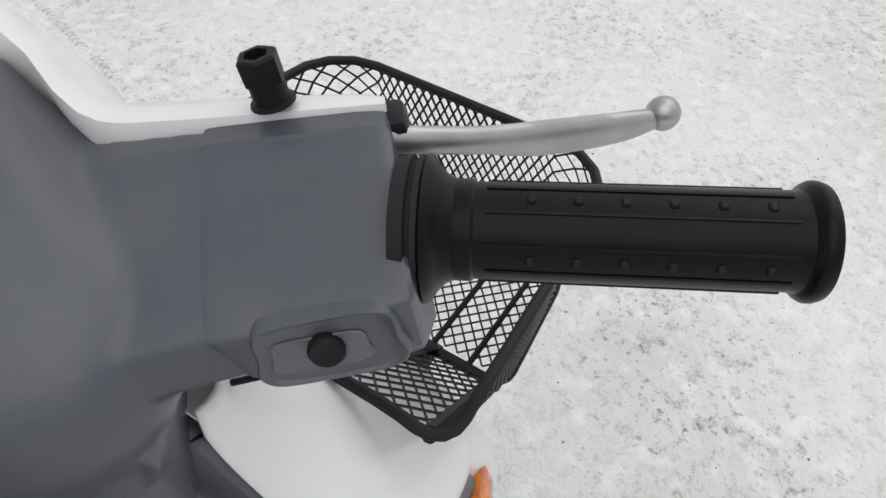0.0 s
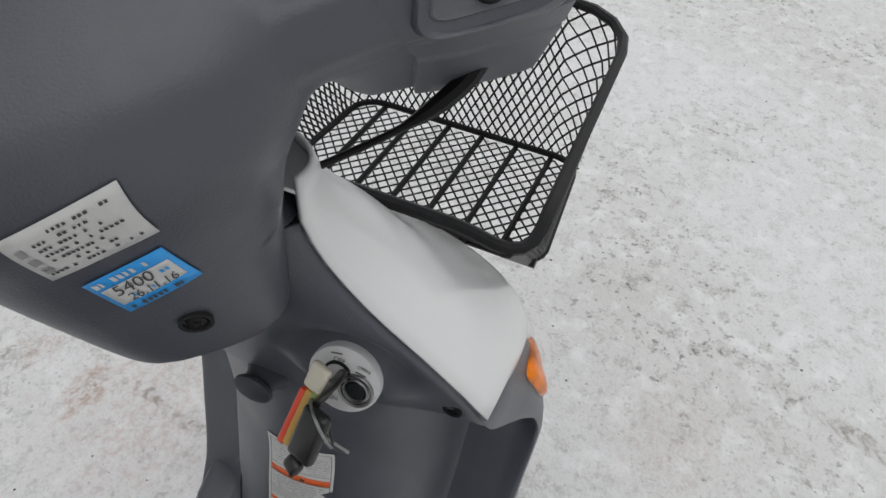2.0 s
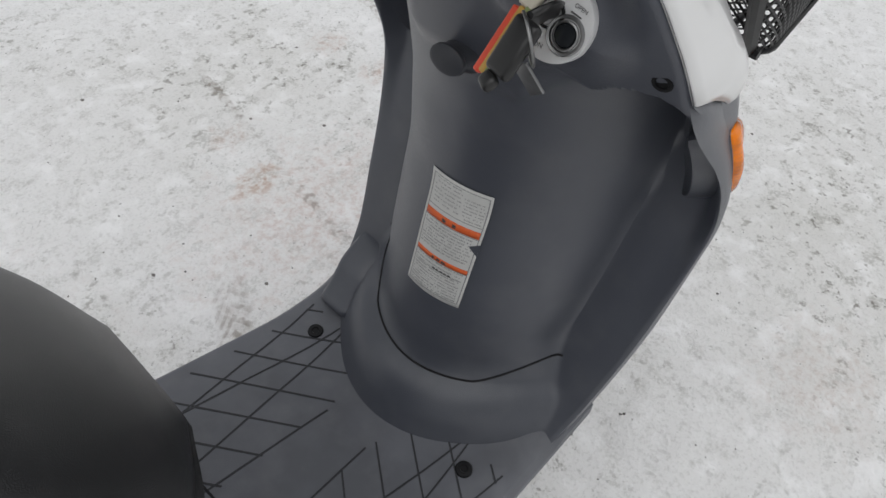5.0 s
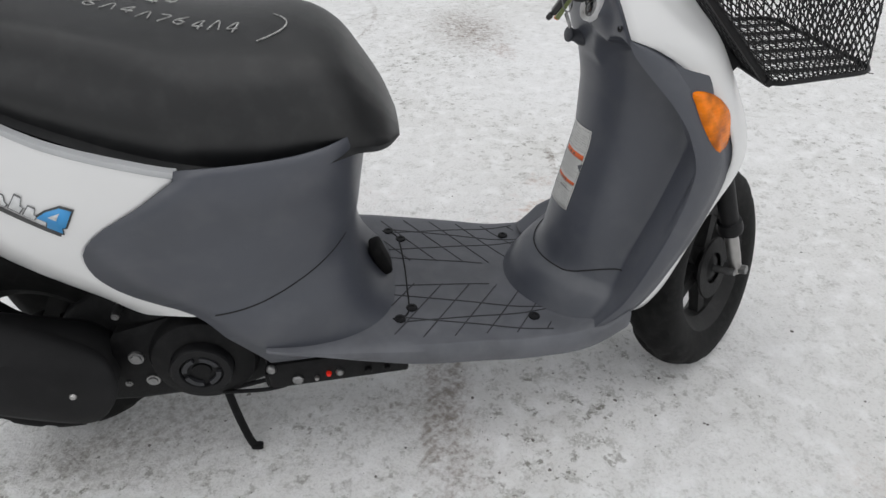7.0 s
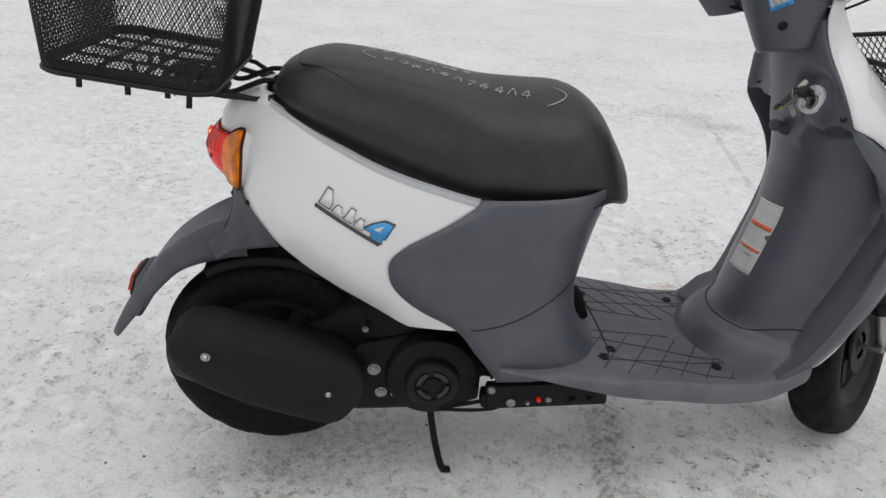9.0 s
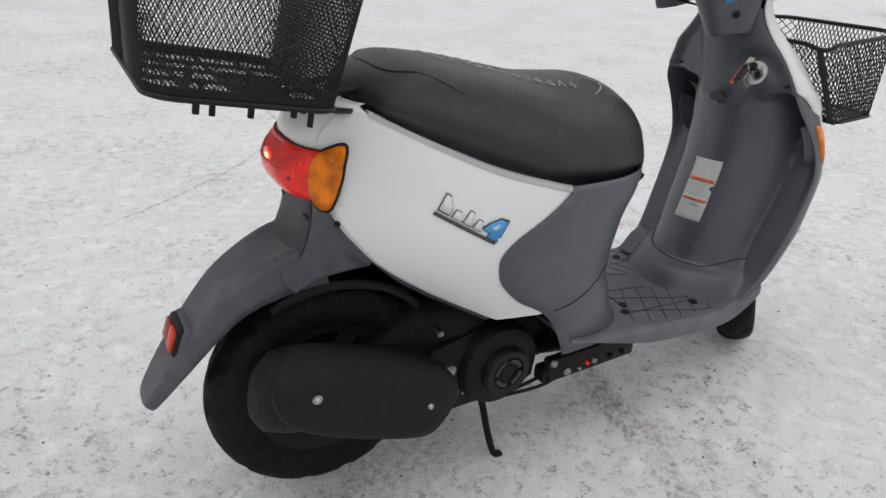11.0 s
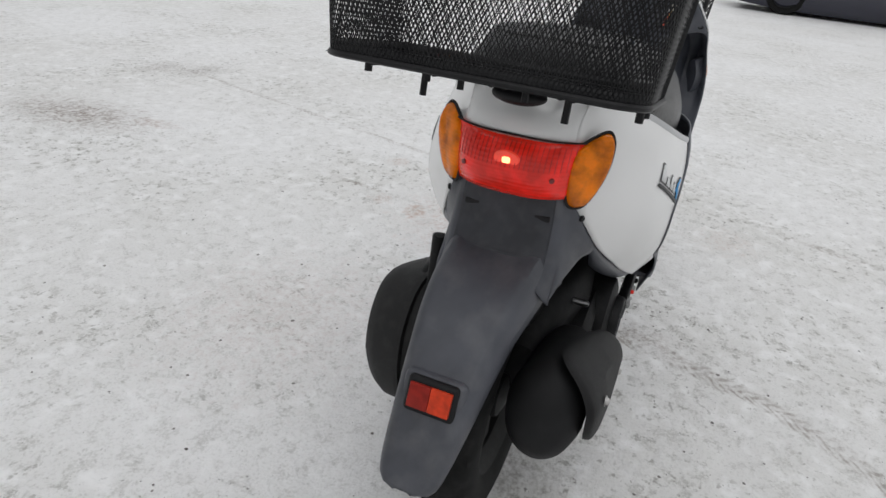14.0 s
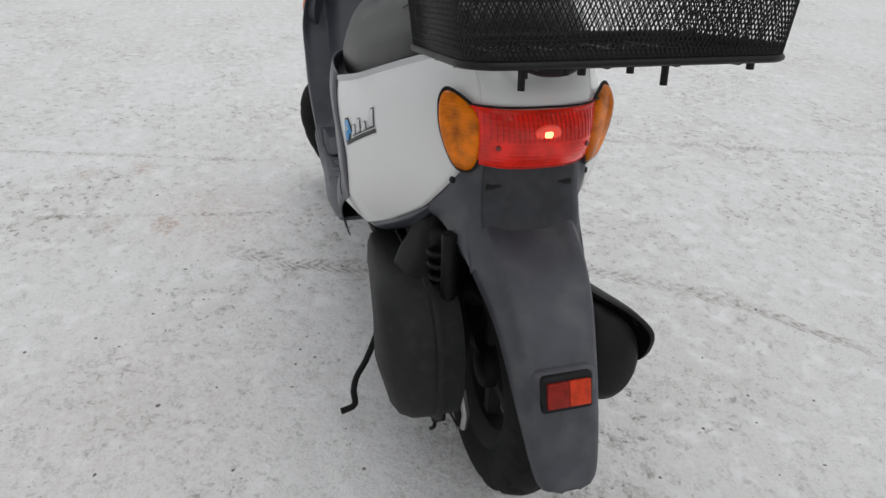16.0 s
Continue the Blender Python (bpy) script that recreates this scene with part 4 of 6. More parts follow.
part("exhaust_pipe", bm, HEAT, can)

bm = bmesh.new()
rings = []
for x, y0, y1, z0, z1 in ((0.06, -0.07, 0.02, 0.19, 0.27), (0.14, -0.09, 0.05, 0.17, 0.34), (0.22, -0.11, 0.08, 0.16, 0.37), (0.32, -0.11, 0.08, 0.16, 0.35), (0.4, -0.09, 0.07, 0.19, 0.31), (0.44, -0.05, 0.05, 0.21, 0.28)):
    rings.append(spl([(x, y0, (z0 + z1) / 2), (x, y0 * 0.8 + y1 * 0.2, z1), (x, y1 * 0.8 + y0 * 0.2, z1), (x, y1, (z0 + z1) / 2), (x, y1 * 0.8 + y0 * 0.2, z0), (x, y0 * 0.8 + y1 * 0.2, z0)], 24, closed=True))
loft(bm, rings, True, True)
engine = part("engine", bm, ENGINE, scooter, "black engine block with fan housing and bolts")
# fan housing on the right
fm = facing((0.284, -0.105, 0.24), (0, -1, 0))
bm = bmesh.new()
lathe(bm, ((0.08, -0.02), (0.081, 0.02), (0.075, 0.032), (0.06, 0.038), (0.047, 0.04)), fm, 40)
part("fan_housing", bm, ENGINE, engine)
bm = bmesh.new()
lathe(bm, ((0.046, 0.034), (0.046, 0.052), (0.043, 0.056), (0.032, 0.056), (0.03, 0.053), (0.03, 0.05), (0, 0.05)), fm, 40)
grille = part("fan_cover", bm, BLACK, engine, "round black fan cover")
for a0 in (20, 110, 200, 290):
    bm = bmesh.new()
    loft(bm, [[fm @ Vector((r * math.cos(radians(a)), r * math.sin(radians(a)), h)) for r, h in ((0.021, 0.0505), (0.021, 0.056), (0.028, 0.056), (0.028, 0.0505))]
              for a in steps(a0, a0 + 66, 8)], True, True)
    part("grille_rib", bm, GREY_DARK, grille)
bm = bmesh.new()
lathe(bm, ((0, 0.053), (0.014, 0.053), (0.015, 0.05)), fm, 20)
part("grille_cap", bm, ENGINE, grille)
for x, z, y, r in ((0.185, 0.25, -0.122, 0.0125), (0.197, 0.2, -0.12, 0.0115), (0.217, 0.195, -0.118, 0.006), (0.17, 0.32, -0.105, 0.006), (0.16, 0.198, -0.12, 0.006)):
    bm = bmesh.new()
    lathe(bm, ((0, 0.006), (r * 0.55, 0.006), (r * 0.62, 0.004), (r * 0.9, 0.004), (r, 0.0), (r, -0.03)), facing((x, y, z), (0, -1, 0)), 16)
    part("engine_bolt", bm, STEEL, engine, "dull zinc bolt")
# lower cover of the engine between silencer and stand, with the brake rod
bm = bmesh.new()
loft(bm, [[Vector((x, y, z)) for y, z in ((-0.06, lo), (-0.112, lo + 0.006), (-0.122, lo + 0.02), (-0.122, hi - 0.02), (-0.11, hi), (-0.06, hi))]
          for x, lo, hi in ((0.12, 0.152, 0.24), (0.16, 0.148, 0.29), (0.24, 0.15, 0.31), (0.33, 0.152, 0.29), (0.37, 0.168, 0.25))], True, True)
part("engine_cover", bm, ENGINE, engine)
bm = bmesh.new()
tube(bm, spl([(0.3, -0.14, 0.174), (0.36, -0.15, 0.179), (0.396, -0.15, 0.183), (0.401, -0.15, 0.19), (0.401, -0.15, 0.204)], 14), 0.0032, 6)
part("link_rod", bm, ENGINE, engine)
# ribs of the cylinder shroud
for k in range(6):
    bm = bmesh.new()
    block(bm, (0.006, 0.17, 0.1), pose(0.4 + 0.012 * k, 0, 0.245), 0.001)
    part("cooling_fin", bm, ENGINE, engine)
# transmission case on the left, down to the wheel hub
bm = bmesh.new()
rings = []
for y, k in ((0.07, 0.86), (0.085, 0.98), (0.116, 0.98), (0.118, 1.02), (0.126, 1.02), (0.128, 0.985), (0.165, 0.97), (0.184, 0.92), (0.194, 0.82), (0.198, 0.6)):
    prof = spl([(-0.085, 0, 0.235), (-0.078, 0, 0.33), (-0.01, 0, 0.385), (0.14, 0, 0.355), (0.28, 0, 0.325), (0.35, 0, 0.28), (0.33, 0, 0.2), (0.2, 0, 0.16), (0.04, 0, 0.15), (-0.05, 0, 0.172)], 48, closed=True)
    c = Vector((0.13, 0, 0.255))
    ring = [c + (p - c) * k + Vector((0, y, 0)) for p in prof]
    # narrower towards the front and the foot
    rings.append([Vector((p.x, p.y - (p.y - 0.07) * (1.1 * max(0.0, p.x) + 1.6 * max(0.0, 0.27 - p.z)), p.z)) for p in ring])
loft(bm, rings, True, True)
case = part("transmission_case", bm, CASE, scooter, "black transmission case on the left of the wheel")
bm = bmesh.new()
loft(bm, [[Vector((x + a * math.copysign(abs(math.cos(t)) ** 0.6, math.cos(t)), y + b * math.copysign(abs(math.sin(t)) ** 0.6, math.sin(t)), z)) for t in [2 * math.pi * k / 28 for k in range(28)]]
          for x, y, z, a, b in ((0.06, 0.115, 0.33, 0.07, 0.045), (0.065, 0.108, 0.385, 0.055, 0.034), (0.08, 0.098, 0.41, 0.045, 0.024), (0.1, 0.09, 0.45, 0.045, 0.02), (0.12, 0.085, 0.49, 0.05, 0.02))], True, True)
part("intake_duct", bm, ENGINE, case)
bm = bmesh.new()
block(bm, (0.19, 0.06, 0.1), pose(0.12, 0.078, 0.4), 0.022, 4)
part("air_box", bm, ENGINE, case)
for x, y, z in ((-0.035, 0.106, 0.163), (0.1, 0.125, 0.158)):
    bm = bmesh.new()
    block(bm, (0.018, 0.022, 0.02), pose(x, y, z), 0.003)
    part("case_lug", bm, ENGINE, case)
bm = bmesh.new()
tube(bm, spl([(-0.03, 0.108, 0.165), (-0.036, 0.11, 0.148), (-0.034, 0.112, 0.135), (-0.026, 0.114, 0.126)], 10), 0.0032, 6)
part("drain_hose", bm, RUBBER, case)
# brake arm and shock absorber behind the wheel on the left
bm = bmesh.new()
tube(bm, [(-0.03, 0.068, 0.2), (-0.05, 0.066, 0.165), (-0.045, 0.066, 0.135)], 0.006, 8)
arm = part("brake_arm", bm, ALU, scooter, "cast brake arm with its rod")
bm = bmesh.new()
tube(bm, [(-0.045, 0.075, 0.135), (0.1, 0.08, 0.12)], 0.003, 6)
part("brake_rod", bm, STEEL, arm)
bm = bmesh.new()
tube(bm, [Vector((-0.035 + 0.002 * k / 4 + 0.0, 0.098, 0.27)) + Vector((0.019 * math.cos(k * 0.62), 0.019 * math.sin(k * 0.62), k * 0.00165)) for k in range(100)], 0.0042, 6)
spring = part("shock_absorber", bm, ENGINE, scooter, "black coil spring of the rear shock absorber")
bm = bmesh.new()
tube(bm, [(-0.035, 0.098, 0.25), (-0.02, 0.098, 0.47)], 0.011, 12)
part("damper", bm, ENGINE, spring)
# hugger in front of and above the wheel
bm = bmesh.new()
loft(bm, [[REAR_HUB + Vector((math.cos(radians(a)) * r, y, math.sin(radians(a)) * r)) for y, r in ((-0.058, 0.202), (-0.05, 0.214), (0.0, 0.219), (0.05, 0.214), (0.058, 0.202))] for a in steps(5, 118, 20)], closed=False)
part("inner_guard", bm, BLACK, scooter, thick=0.003)

# frame parts under the footboard
bm = bmesh.new()
for s in (-1, 1):
    tube(bm, spl([(0.36, s * 0.1, 0.235), (0.45, s * 0.1, 0.22), (0.58, s * 0.1, 0.215), (0.7, s * 0.09, 0.215), (0.84, s * 0.06, 0.24), (0.95, s * 0.02, 0.42)], 20), 0.013, 10)
part("frame_tubes", bm, ENGINE, scooter)
bm = bmesh.new()
block(bm, (0.215, 0.02, 0.05), pose(0.485, -0.15, 0.216) @ pose(0, 0, 0, 0, -2, 0), 0.005)
block(bm, (0.06, 0.03, 0.03), pose(0.4, -0.14, 0.2), 0.006)
bracket = part("engine_bracket", bm, ENGINE, scooter, "black bracket under the footboard with bolts")
for x, z, r, mt in ((0.421, 0.204, 0.0085, STEEL), (0.45, 0.204, 0.004, ALU), (0.469, 0.21, 0.0045, RED), (0.486, 0.211, 0.0065, STEEL), (0.385, 0.232, 0.008, STEEL), (0.53, 0.208, 0.006, ENGINE), (0.56, 0.21, 0.005, ENGINE)):
    bm = bmesh.new()
    lathe(bm, ((0, 0.007), (r * 0.7, 0.006), (r, 0.003), (r, 0)), facing((x, -0.16, z), (0, -1, 0)), 12)
    part("bracket_bolt", bm, mt, bracket)
bm = bmesh.new()
tube(bm, spl([(0.28, -0.13, 0.165), (0.33, -0.135, 0.178), (0.385, -0.137, 0.19), (0.4, -0.137, 0.196), (0.402, -0.137, 0.212)], 16), 0.0035, 6)
part("brake_cable", bm, ENGINE, bracket)
# centre stand
stand_pts = spl([(0.285, -0.06, 0.155), (0.29, -0.085, 0.12), (0.3, -0.098, 0.06), (0.312, -0.108, 0.012), (0.32, -0.112, 0.004)], 14)
bm = bmesh.new()
tube(bm, stand_pts, 0.0068, 10)
tube(bm, [(q.x, -q.y, q.z) for q in stand_pts], 0.0068, 10)
tube(bm, [(0.285, -0.09, 0.155), (0.285, 0.09, 0.155)], 0.011, 10)
stand = part("centre_stand", bm, ENGINE, scooter, "black tube centre stand on the snow")
for s in (-1, 1):
    bm = bmesh.new()
    block(bm, (0.02, 0.014, 0.01), pose(0.321, s * 0.112, 0.004) @ pose(0, 0, 0, 0, 12, 0), 0.003)
    part("stand_foot", bm, ENGINE, stand)
bm = bmesh.new()
tube(bm, spl([(0.2, 0.15, 0.17), (0.18, 0.178, 0.115), (0.165, 0.2, 0.088), (0.16, 0.207, 0.06), (0.16, 0.206, 0.026), (0.158, 0.232, 0.017)], 18), 0.006, 8)
part("stand_lever", bm, ENGINE, stand)
bm = bmesh.new()
tube(bm, [Vector((0.27 + 0.0009 * k, -0.075, 0.15 - 0.0004 * k)) + Vector((0, 0.006 * math.cos(k), 0.006 * math.sin(k))) for k in range(40)], 0.0015, 4)
part("stand_spring", bm, STEEL, stand)

# ---- footboard ----
floor_z = smooth((0.38, 0.3), (0.45, 0.288), (0.55, 0.278), (0.607, 0.27), (0.7, 0.257), (0.804, 0.243), (0.86, 0.245), (0.9, 0.26), (0.95, 0.3))
floor_w = smooth((0.38, 0.19), (0.45, 0.193), (0.55, 0.192), (0.63, 0.187), (0.72, 0.179), (0.84, 0.172), (0.9, 0.174), (0.95, 0.178))
bm = bmesh.new()
rings = []
skirt = smooth((0.39, 0.008), (0.45, 0.014), (0.52, 0.028), (0.6, 0.042), (0.7, 0.046), (0.94, 0.046))
for x in steps(0.39, 0.94, 40):
    z, w = floor_z(x), floor_w(x)
    d = skirt(x)
    half = [(0, 0), (0.06, 0), (w * 0.7, 0), (w - 0.018, 0.0), (w - 0.007, -0.04 * d), (w, -0.22 * d), (w + 0.001, -0.6 * d), (w - 0.004, -0.9 * d), (w - 0.025, -d), (0, -d)]
    rings.append([Vector((x, -a, z + b)) for a, b in half] + [Vector((x, a, z + b)) for a, b in half[-2:0:-1]])
loft(bm, rings, True, True)
board = part("footboard", bm, GREY_FLOOR, scooter, "dark grey footboard with a diamond pattern of dark groove lines")


def on_floor(x, y, lift=0.0006):
    return Vector((x, y, floor_z(x) + lift))


def clip_line(p, d, x0, x1, inner, outer):
    """The stretch of a line that lies on one side's tread field."""
    t = [k / 60 for k in range(61)]
    return [(p[0] + d[0] * k, p[1] + d[1] * k) for k in t if x0 < p[0] + d[0] * k < x1 and inner < p[1] + d[1] * k < outer(p[0] + d[0] * k)]


# dark tubes on the board imitate the shade in its tread grooves
for s in (-1, 1):
    lines = [((0.58, y0 - 0.12 * slope), (0.27, 0.27 * slope)) for y0, slope in ((0.033, -0.06), (0.08, 0.13), (0.135, 0.13), (0.118, -0.12))]
    lines += [((0.5 + 0.047 * k, 0.2), (0.12, -0.17)) for k in range(8)]
    for p, d in lines:
        line = clip_line(p, d, 0.575, 0.83, 0.03, lambda x: floor_w(x) - 0.02)
        if len(line) > 5:
            bm = bmesh.new()
            tube(bm, [on_floor(x, y * s, -0.0003) for x, y in line[::3] + [line[-1]]], 0.0014, 4)
            part("tread_groove", bm, GREY_DARK, board)
for x, y in ((0.607, -0.098), (0.607, 0.1), (0.804, -0.118), (0.804, 0.12), (0.586, -0.125), (0.586, 0.125)):
    bm = bmesh.new()
    lathe(bm, ((0, 0.0015), (0.0035, 0.0015), (0.0045, 0.003), (0.0085, 0.0025), (0.0095, 0.0)), pose(x, y, floor_z(x)), 16)
    part("floor_screw", bm, BLACK, board)
# battery lid line and the black rubber stop in front of the cover
bm = bmesh.new()
tube(bm, spl([on_floor(0.575, -0.125, 0), on_floor(0.6, -0.11, 0), on_floor(0.605, -0.04, 0), on_floor(0.606, 0.04, 0), on_floor(0.6, 0.11, 0), on_floor(0.575, 0.125, 0)], 24), 0.0016, 5)
part("lid_gap", bm, SEAM, board)
bm = bmesh.new()
block(bm, (0.022, 0.042, 0.058), pose(0.566, -0.005, 0.312) @ pose(0, 0, 0, 0, -20, 0), 0.007, 3)
part("rubber_stop", bm, RUBBER, scooter, "black rubber stop at the foot of the cover")

# ---- leg shield ----
S_tx = smooth((0.235, 0.775), (0.25, 0.785), (0.268, 0.796), (0.285, 0.812), (0.3, 0.838), (0.34, 0.852), (0.385, 0.862), (0.45, 0.876), (0.52, 0.888), (0.58, 0.888), (0.63, 0.88),
              (0.69, 0.864), (0.72, 0.855), (0.76, 0.842), (0.8, 0.83), (0.84, 0.818))
S_wx = smooth((0.235, 0.872), (0.26, 0.895), (0.3, 0.925), (0.38, 0.955), (0.45, 0.975), (0.52, 0.985), (0.58, 0.967), (0.62, 0.94), (0.65, 0.913), (0.672, 0.893), (0.69, 0.88), (0.72, 0.871),
              (0.76, 0.86), (0.8, 0.854), (0.84, 0.85))
S_ww = smooth((0.235, 0.166), (0.3, 0.176), (0.38, 0.184), (0.46, 0.188), (0.53, 0.19), (0.6, 0.184), (0.66, 0.173), (0.69, 0.168), (0.715, 0.158), (0.735, 0.147), (0.76, 0.13), (0.778, 0.112), (0.795, 0.096), (0.82, 0.078), (0.84, 0.07))
left_width = smooth((0.6, 1.0), (0.66, 0.955), (0.7, 0.89), (0.735, 0.89), (0.76, 0.92), (0.84, 0.96))
S_pk = smooth((0.4, 0.0), (0.5, 0.008), (0.56, 0.026), (0.6, 0.048), (0.63, 0.068), (0.66, 0.082), (0.72, 0.086))
S_q = smooth((0.235, 4.4), (0.3, 5.2), (0.4, 4.5), (0.66, 4.5), (0.7, 6.0), (0.84, 8.0))
roof_z = smooth((0.05, 0.6), (0.08, 0.645), (0.095, 0.662), (0.105, 0.673), (0.1155, 0.685), (0.131, 0.693), (0.147, 0.696), (0.17, 0.691), (0.2, 0.68))
S_fd = smooth((0.235, 0.03), (0.3, 0.035), (0.4, 0.042), (0.5, 0.06), (0.55, 0.068), (0.6, 0.066), (0.64, 0.063), (0.665, 0.054), (0.68, 0.044), (0.69, 0.032), (0.697, 0.016), (0.703, 0.004), (0.84, 0.004))
S_kf = smooth((0.4, 0.1), (0.48, 0.3), (0.55, 0.45), (0.63, 0.4), (0.68, 0.2), (0.7, 0.2))


LOCK_AT = Vector((0.8535, -0.086, 0.726))


def shield_x(y, z):
    """The rider's side of the leg shield: hump, wings, two pockets under a shoulder, and the dish of the lock."""
    left = y > 0
    a = abs(y) / (left_width(z) if left else 1.0)
    tx, wx, ww = S_tx(z), S_wx(z), S_ww(z)
    bump = tx + S_q(z) * a * a + 250.0 * ease(0.3, 0.36, z) * max(0.0, a - 0.07) ** 3
    floor_ = wx + S_pk(z) * ease(ww, ww - 0.022, a)
    top = tx + (wx - tx) * min(1.0, a / ww) ** 2.0
    if left:
        top += 0.015 * ease(0.035, 0.075, a) * ease(ww, ww - 0.03, a)
    zr = roof_z(a) + (0.012 * ease(0.145, 0.1, a) if left else 0.0)
    soft = 0.0035 + 0.05 * ease(0.115, 0.075, a)
    body = lerp(floor_, top, ease(zr - soft, zr + soft, z))
    x = near_of(bump, body, 0.012)
    # dish round the ignition lock
    dy, dz = y - LOCK_AT.y, z - LOCK_AT.z
    r = math.hypot(dy, dz)
    if r < 0.05:
        flat = LOCK_AT.x + (-0.1 * dy + 0.36 * dz) / 0.93 + 0.004
        x = lerp(max(flat, x - 0.007), x, ease(0.024, 0.05, r))
    return x


def shield_row(z, side, n=52):
    """From the middle to the outer edge and round it towards the front."""
    wx, ww, fd, kf = S_wx(z), S_ww(z), S_fd(z), S_kf(z)
    grow = left_width(z) if side > 0 else 1.0
    row = []
    for u in steps(0, 1, n):
        a = u * (ww - 0.003)
        row.append(Vector((shield_x(side * a * grow, z), side * a * grow, z)))
    e = row[-1]
    tail = [(e.x, ww - 0.003), (wx + 0.001, ww - 0.0008), (wx + 0.1 * fd + 0.003, ww), (wx + 0.35 * fd, ww + 0.002 - 0.18 * kf * fd), (wx + 0.6 * fd, ww + 0.002 - 0.4 * kf * fd), (wx + fd, ww - kf * fd)]
    row += [Vector((x, side * y * grow, z)) for x, y in tail[1:]]
    return row


bm = bmesh.new()
loft(bm, [shield_row(z, -1)[::-1] + shield_row(z, 1)[1:] for z in steps(0.236, 0.33, 30) + steps(0.335, 0.6, 44) + steps(0.603, 0.735, 62) + steps(0.74, 0.84, 24)], closed=False)
leg_shield = part("leg_shield", bm, GREY, scooter, "dark grey inner leg shield with two glove pockets", thick=0.003, offset=1.0)
for y in (-0.147, 0.118):
    bm = bmesh.new()
    lathe(bm, ((0, -0.002), (0.004, -0.002), (0.0045, 0.0008), (0.0068, 0.0008), (0.0072, -0.001)), facing((shield_x(y, 0.711) - 0.001, y, 0.711), (-1, 0, 0.25)) @ Matrix.Diagonal((0.9, 0.6, 0.5, 1)), 16)
    part("shield_screw", bm, BLACK, leg_shield)
# seam at the foot of the hump
bm = bmesh.new()
tube(bm, [Vector((shield_x(y, 0.297 + 0.03 * ease(0.07, 0.13, abs(y))) - 0.0004, y, 0.297 + 0.03 * ease(0.07, 0.13, abs(y)))) for y in steps(-0.128, 0.128, 60)], 0.0012, 5)
part("seam", bm, SEAM, leg_shield)
# moulded step between the hump and the left wing
bm = bmesh.new()
rows = []
for v in steps(0, 1, 10):
    z = lerp(0.25, 0.29, v)
    x = lerp(0.836, 0.884, v ** 0.85) + 0.01 * ease(0.8, 1.0, v)
    w0, w1 = 0.112 - 0.012 * (1 - v), S_ww(z) - 0.012
    rows.append([Vector((x + 0.03 * abs(2 * u - 1) ** 8, lerp(w0, w1, u), z)) for u in steps(0, 1, 16)])
rows.append([Vector((p.x + 0.01, p.y, 0.294)) for p in rows[-1]])
rows.append([Vector((p.x + 0.06, p.y, 0.2945)) for p in rows[-1]])
loft(bm, rows, closed=False)
part("shield_step", bm, GREY, leg_shield, thick=0.003, offset=0)

# luggage hook
bm = bmesh.new()
hm = facing((S_tx(0.66) - 0.001, -0.012, 0.66), (-1, 0, 0.25))
lathe(bm, ((0.017, -0.004), (0.0165, 0.003), (0.0125, 0.009), (0.0115, 0.015), (0.0135, 0.016), (0.015, 0.018), (0.0145, 0.0205), (0.011, 0.022), (0, 0.0225)), hm @ Matrix.Diagonal((1.0, 0.66, 1, 1)), 28)
part("luggage_hook", bm, GREY_DEEP, scooter, "dark grey luggage hook below the steering head")

# collar that closes the shield round the steering column
bm = bmesh.new()
lathe(bm, ((0, 0.006), (0.6, 0.006), (0.9, 0.003), (1.0, -0.006)), pose(0.852, 0, 0.846) @ Matrix.Diagonal((0.036, 0.066, 1, 1)), 36)
part("steering_collar", bm, GREY, leg_shield)

# white front cover
N_x = smooth((0.26, 1.03), (0.3, 1.04), (0.4, 1.06), (0.47, 1.085), (0.538, 1.1), (0.617, 1.075), (0.672, 1.046), (0.725, 1.0), (0.804, 0.93), (0.84, 0.905), (0.868, 0.885))
N_u = smooth((0.26, 0.42), (0.36, 0.54), (0.42, 0.58), (0.47, 0.7), (0.5, 1.0))


tuck = smooth((0.26, 0.016), (0.42, 0.02), (0.52, 0.0))


def front_half(z, n=26):
    x0, w0 = S_wx(min(z, 0.84)) + S_fd(min(z, 0.84)) - 0.002, S_ww(min(z, 0.84)) - S_kf(z) * S_fd(min(z, 0.84)) + 0.001 - tuck(z)
    nose = max(N_x(z), x0 + 0.02)
    m = N_u(z)
    out = []
    for u in steps(0, m, n):
        t = u * math.pi / 2
        out.append(Vector((x0 + (nose - x0) * math.sin(t) ** 0.85, (w0 + 0.005 * math.sin(2 * t) * (1 if z > 0.66 else 0.3)) * math.cos(t) ** 0.95 if u < 0.9999 else 0.0, z)))
    return out


for s in (-1, 1):
    bm = bmesh.new()
    loft(bm, [[Vector((v.x, s * v.y * (left_width(z) if s > 0 else 1.0), v.z)) for v in front_half(z)] for z in steps(0.266, 0.5, 20) + steps(0.51, 0.868, 28)], closed=False)
    if s > 0:
        bmesh.ops.reverse_faces(bm, faces=bm.faces)
    part("front_cover", bm, WHITE, scooter, "glossy white half of the front cover", thick=0.003, offset=1.0)

# the cover's top is closed round the steering head
bm = bmesh.new()
rim = [Vector((v.x, -v.y, 0.86)) for v in front_half(0.86)] + [Vector((v.x, v.y, 0.86)) for v in front_half(0.86)[-2::-1]]
mid = Vector((0.872, 0, 0.852))
loft(bm, [rim] + [[mid + (q - mid) * k for q in rim] for k in (0.97, 0.9, 0.2)], closed=True)
part("cover_top", bm, WHITE, scooter, thick=0.002)

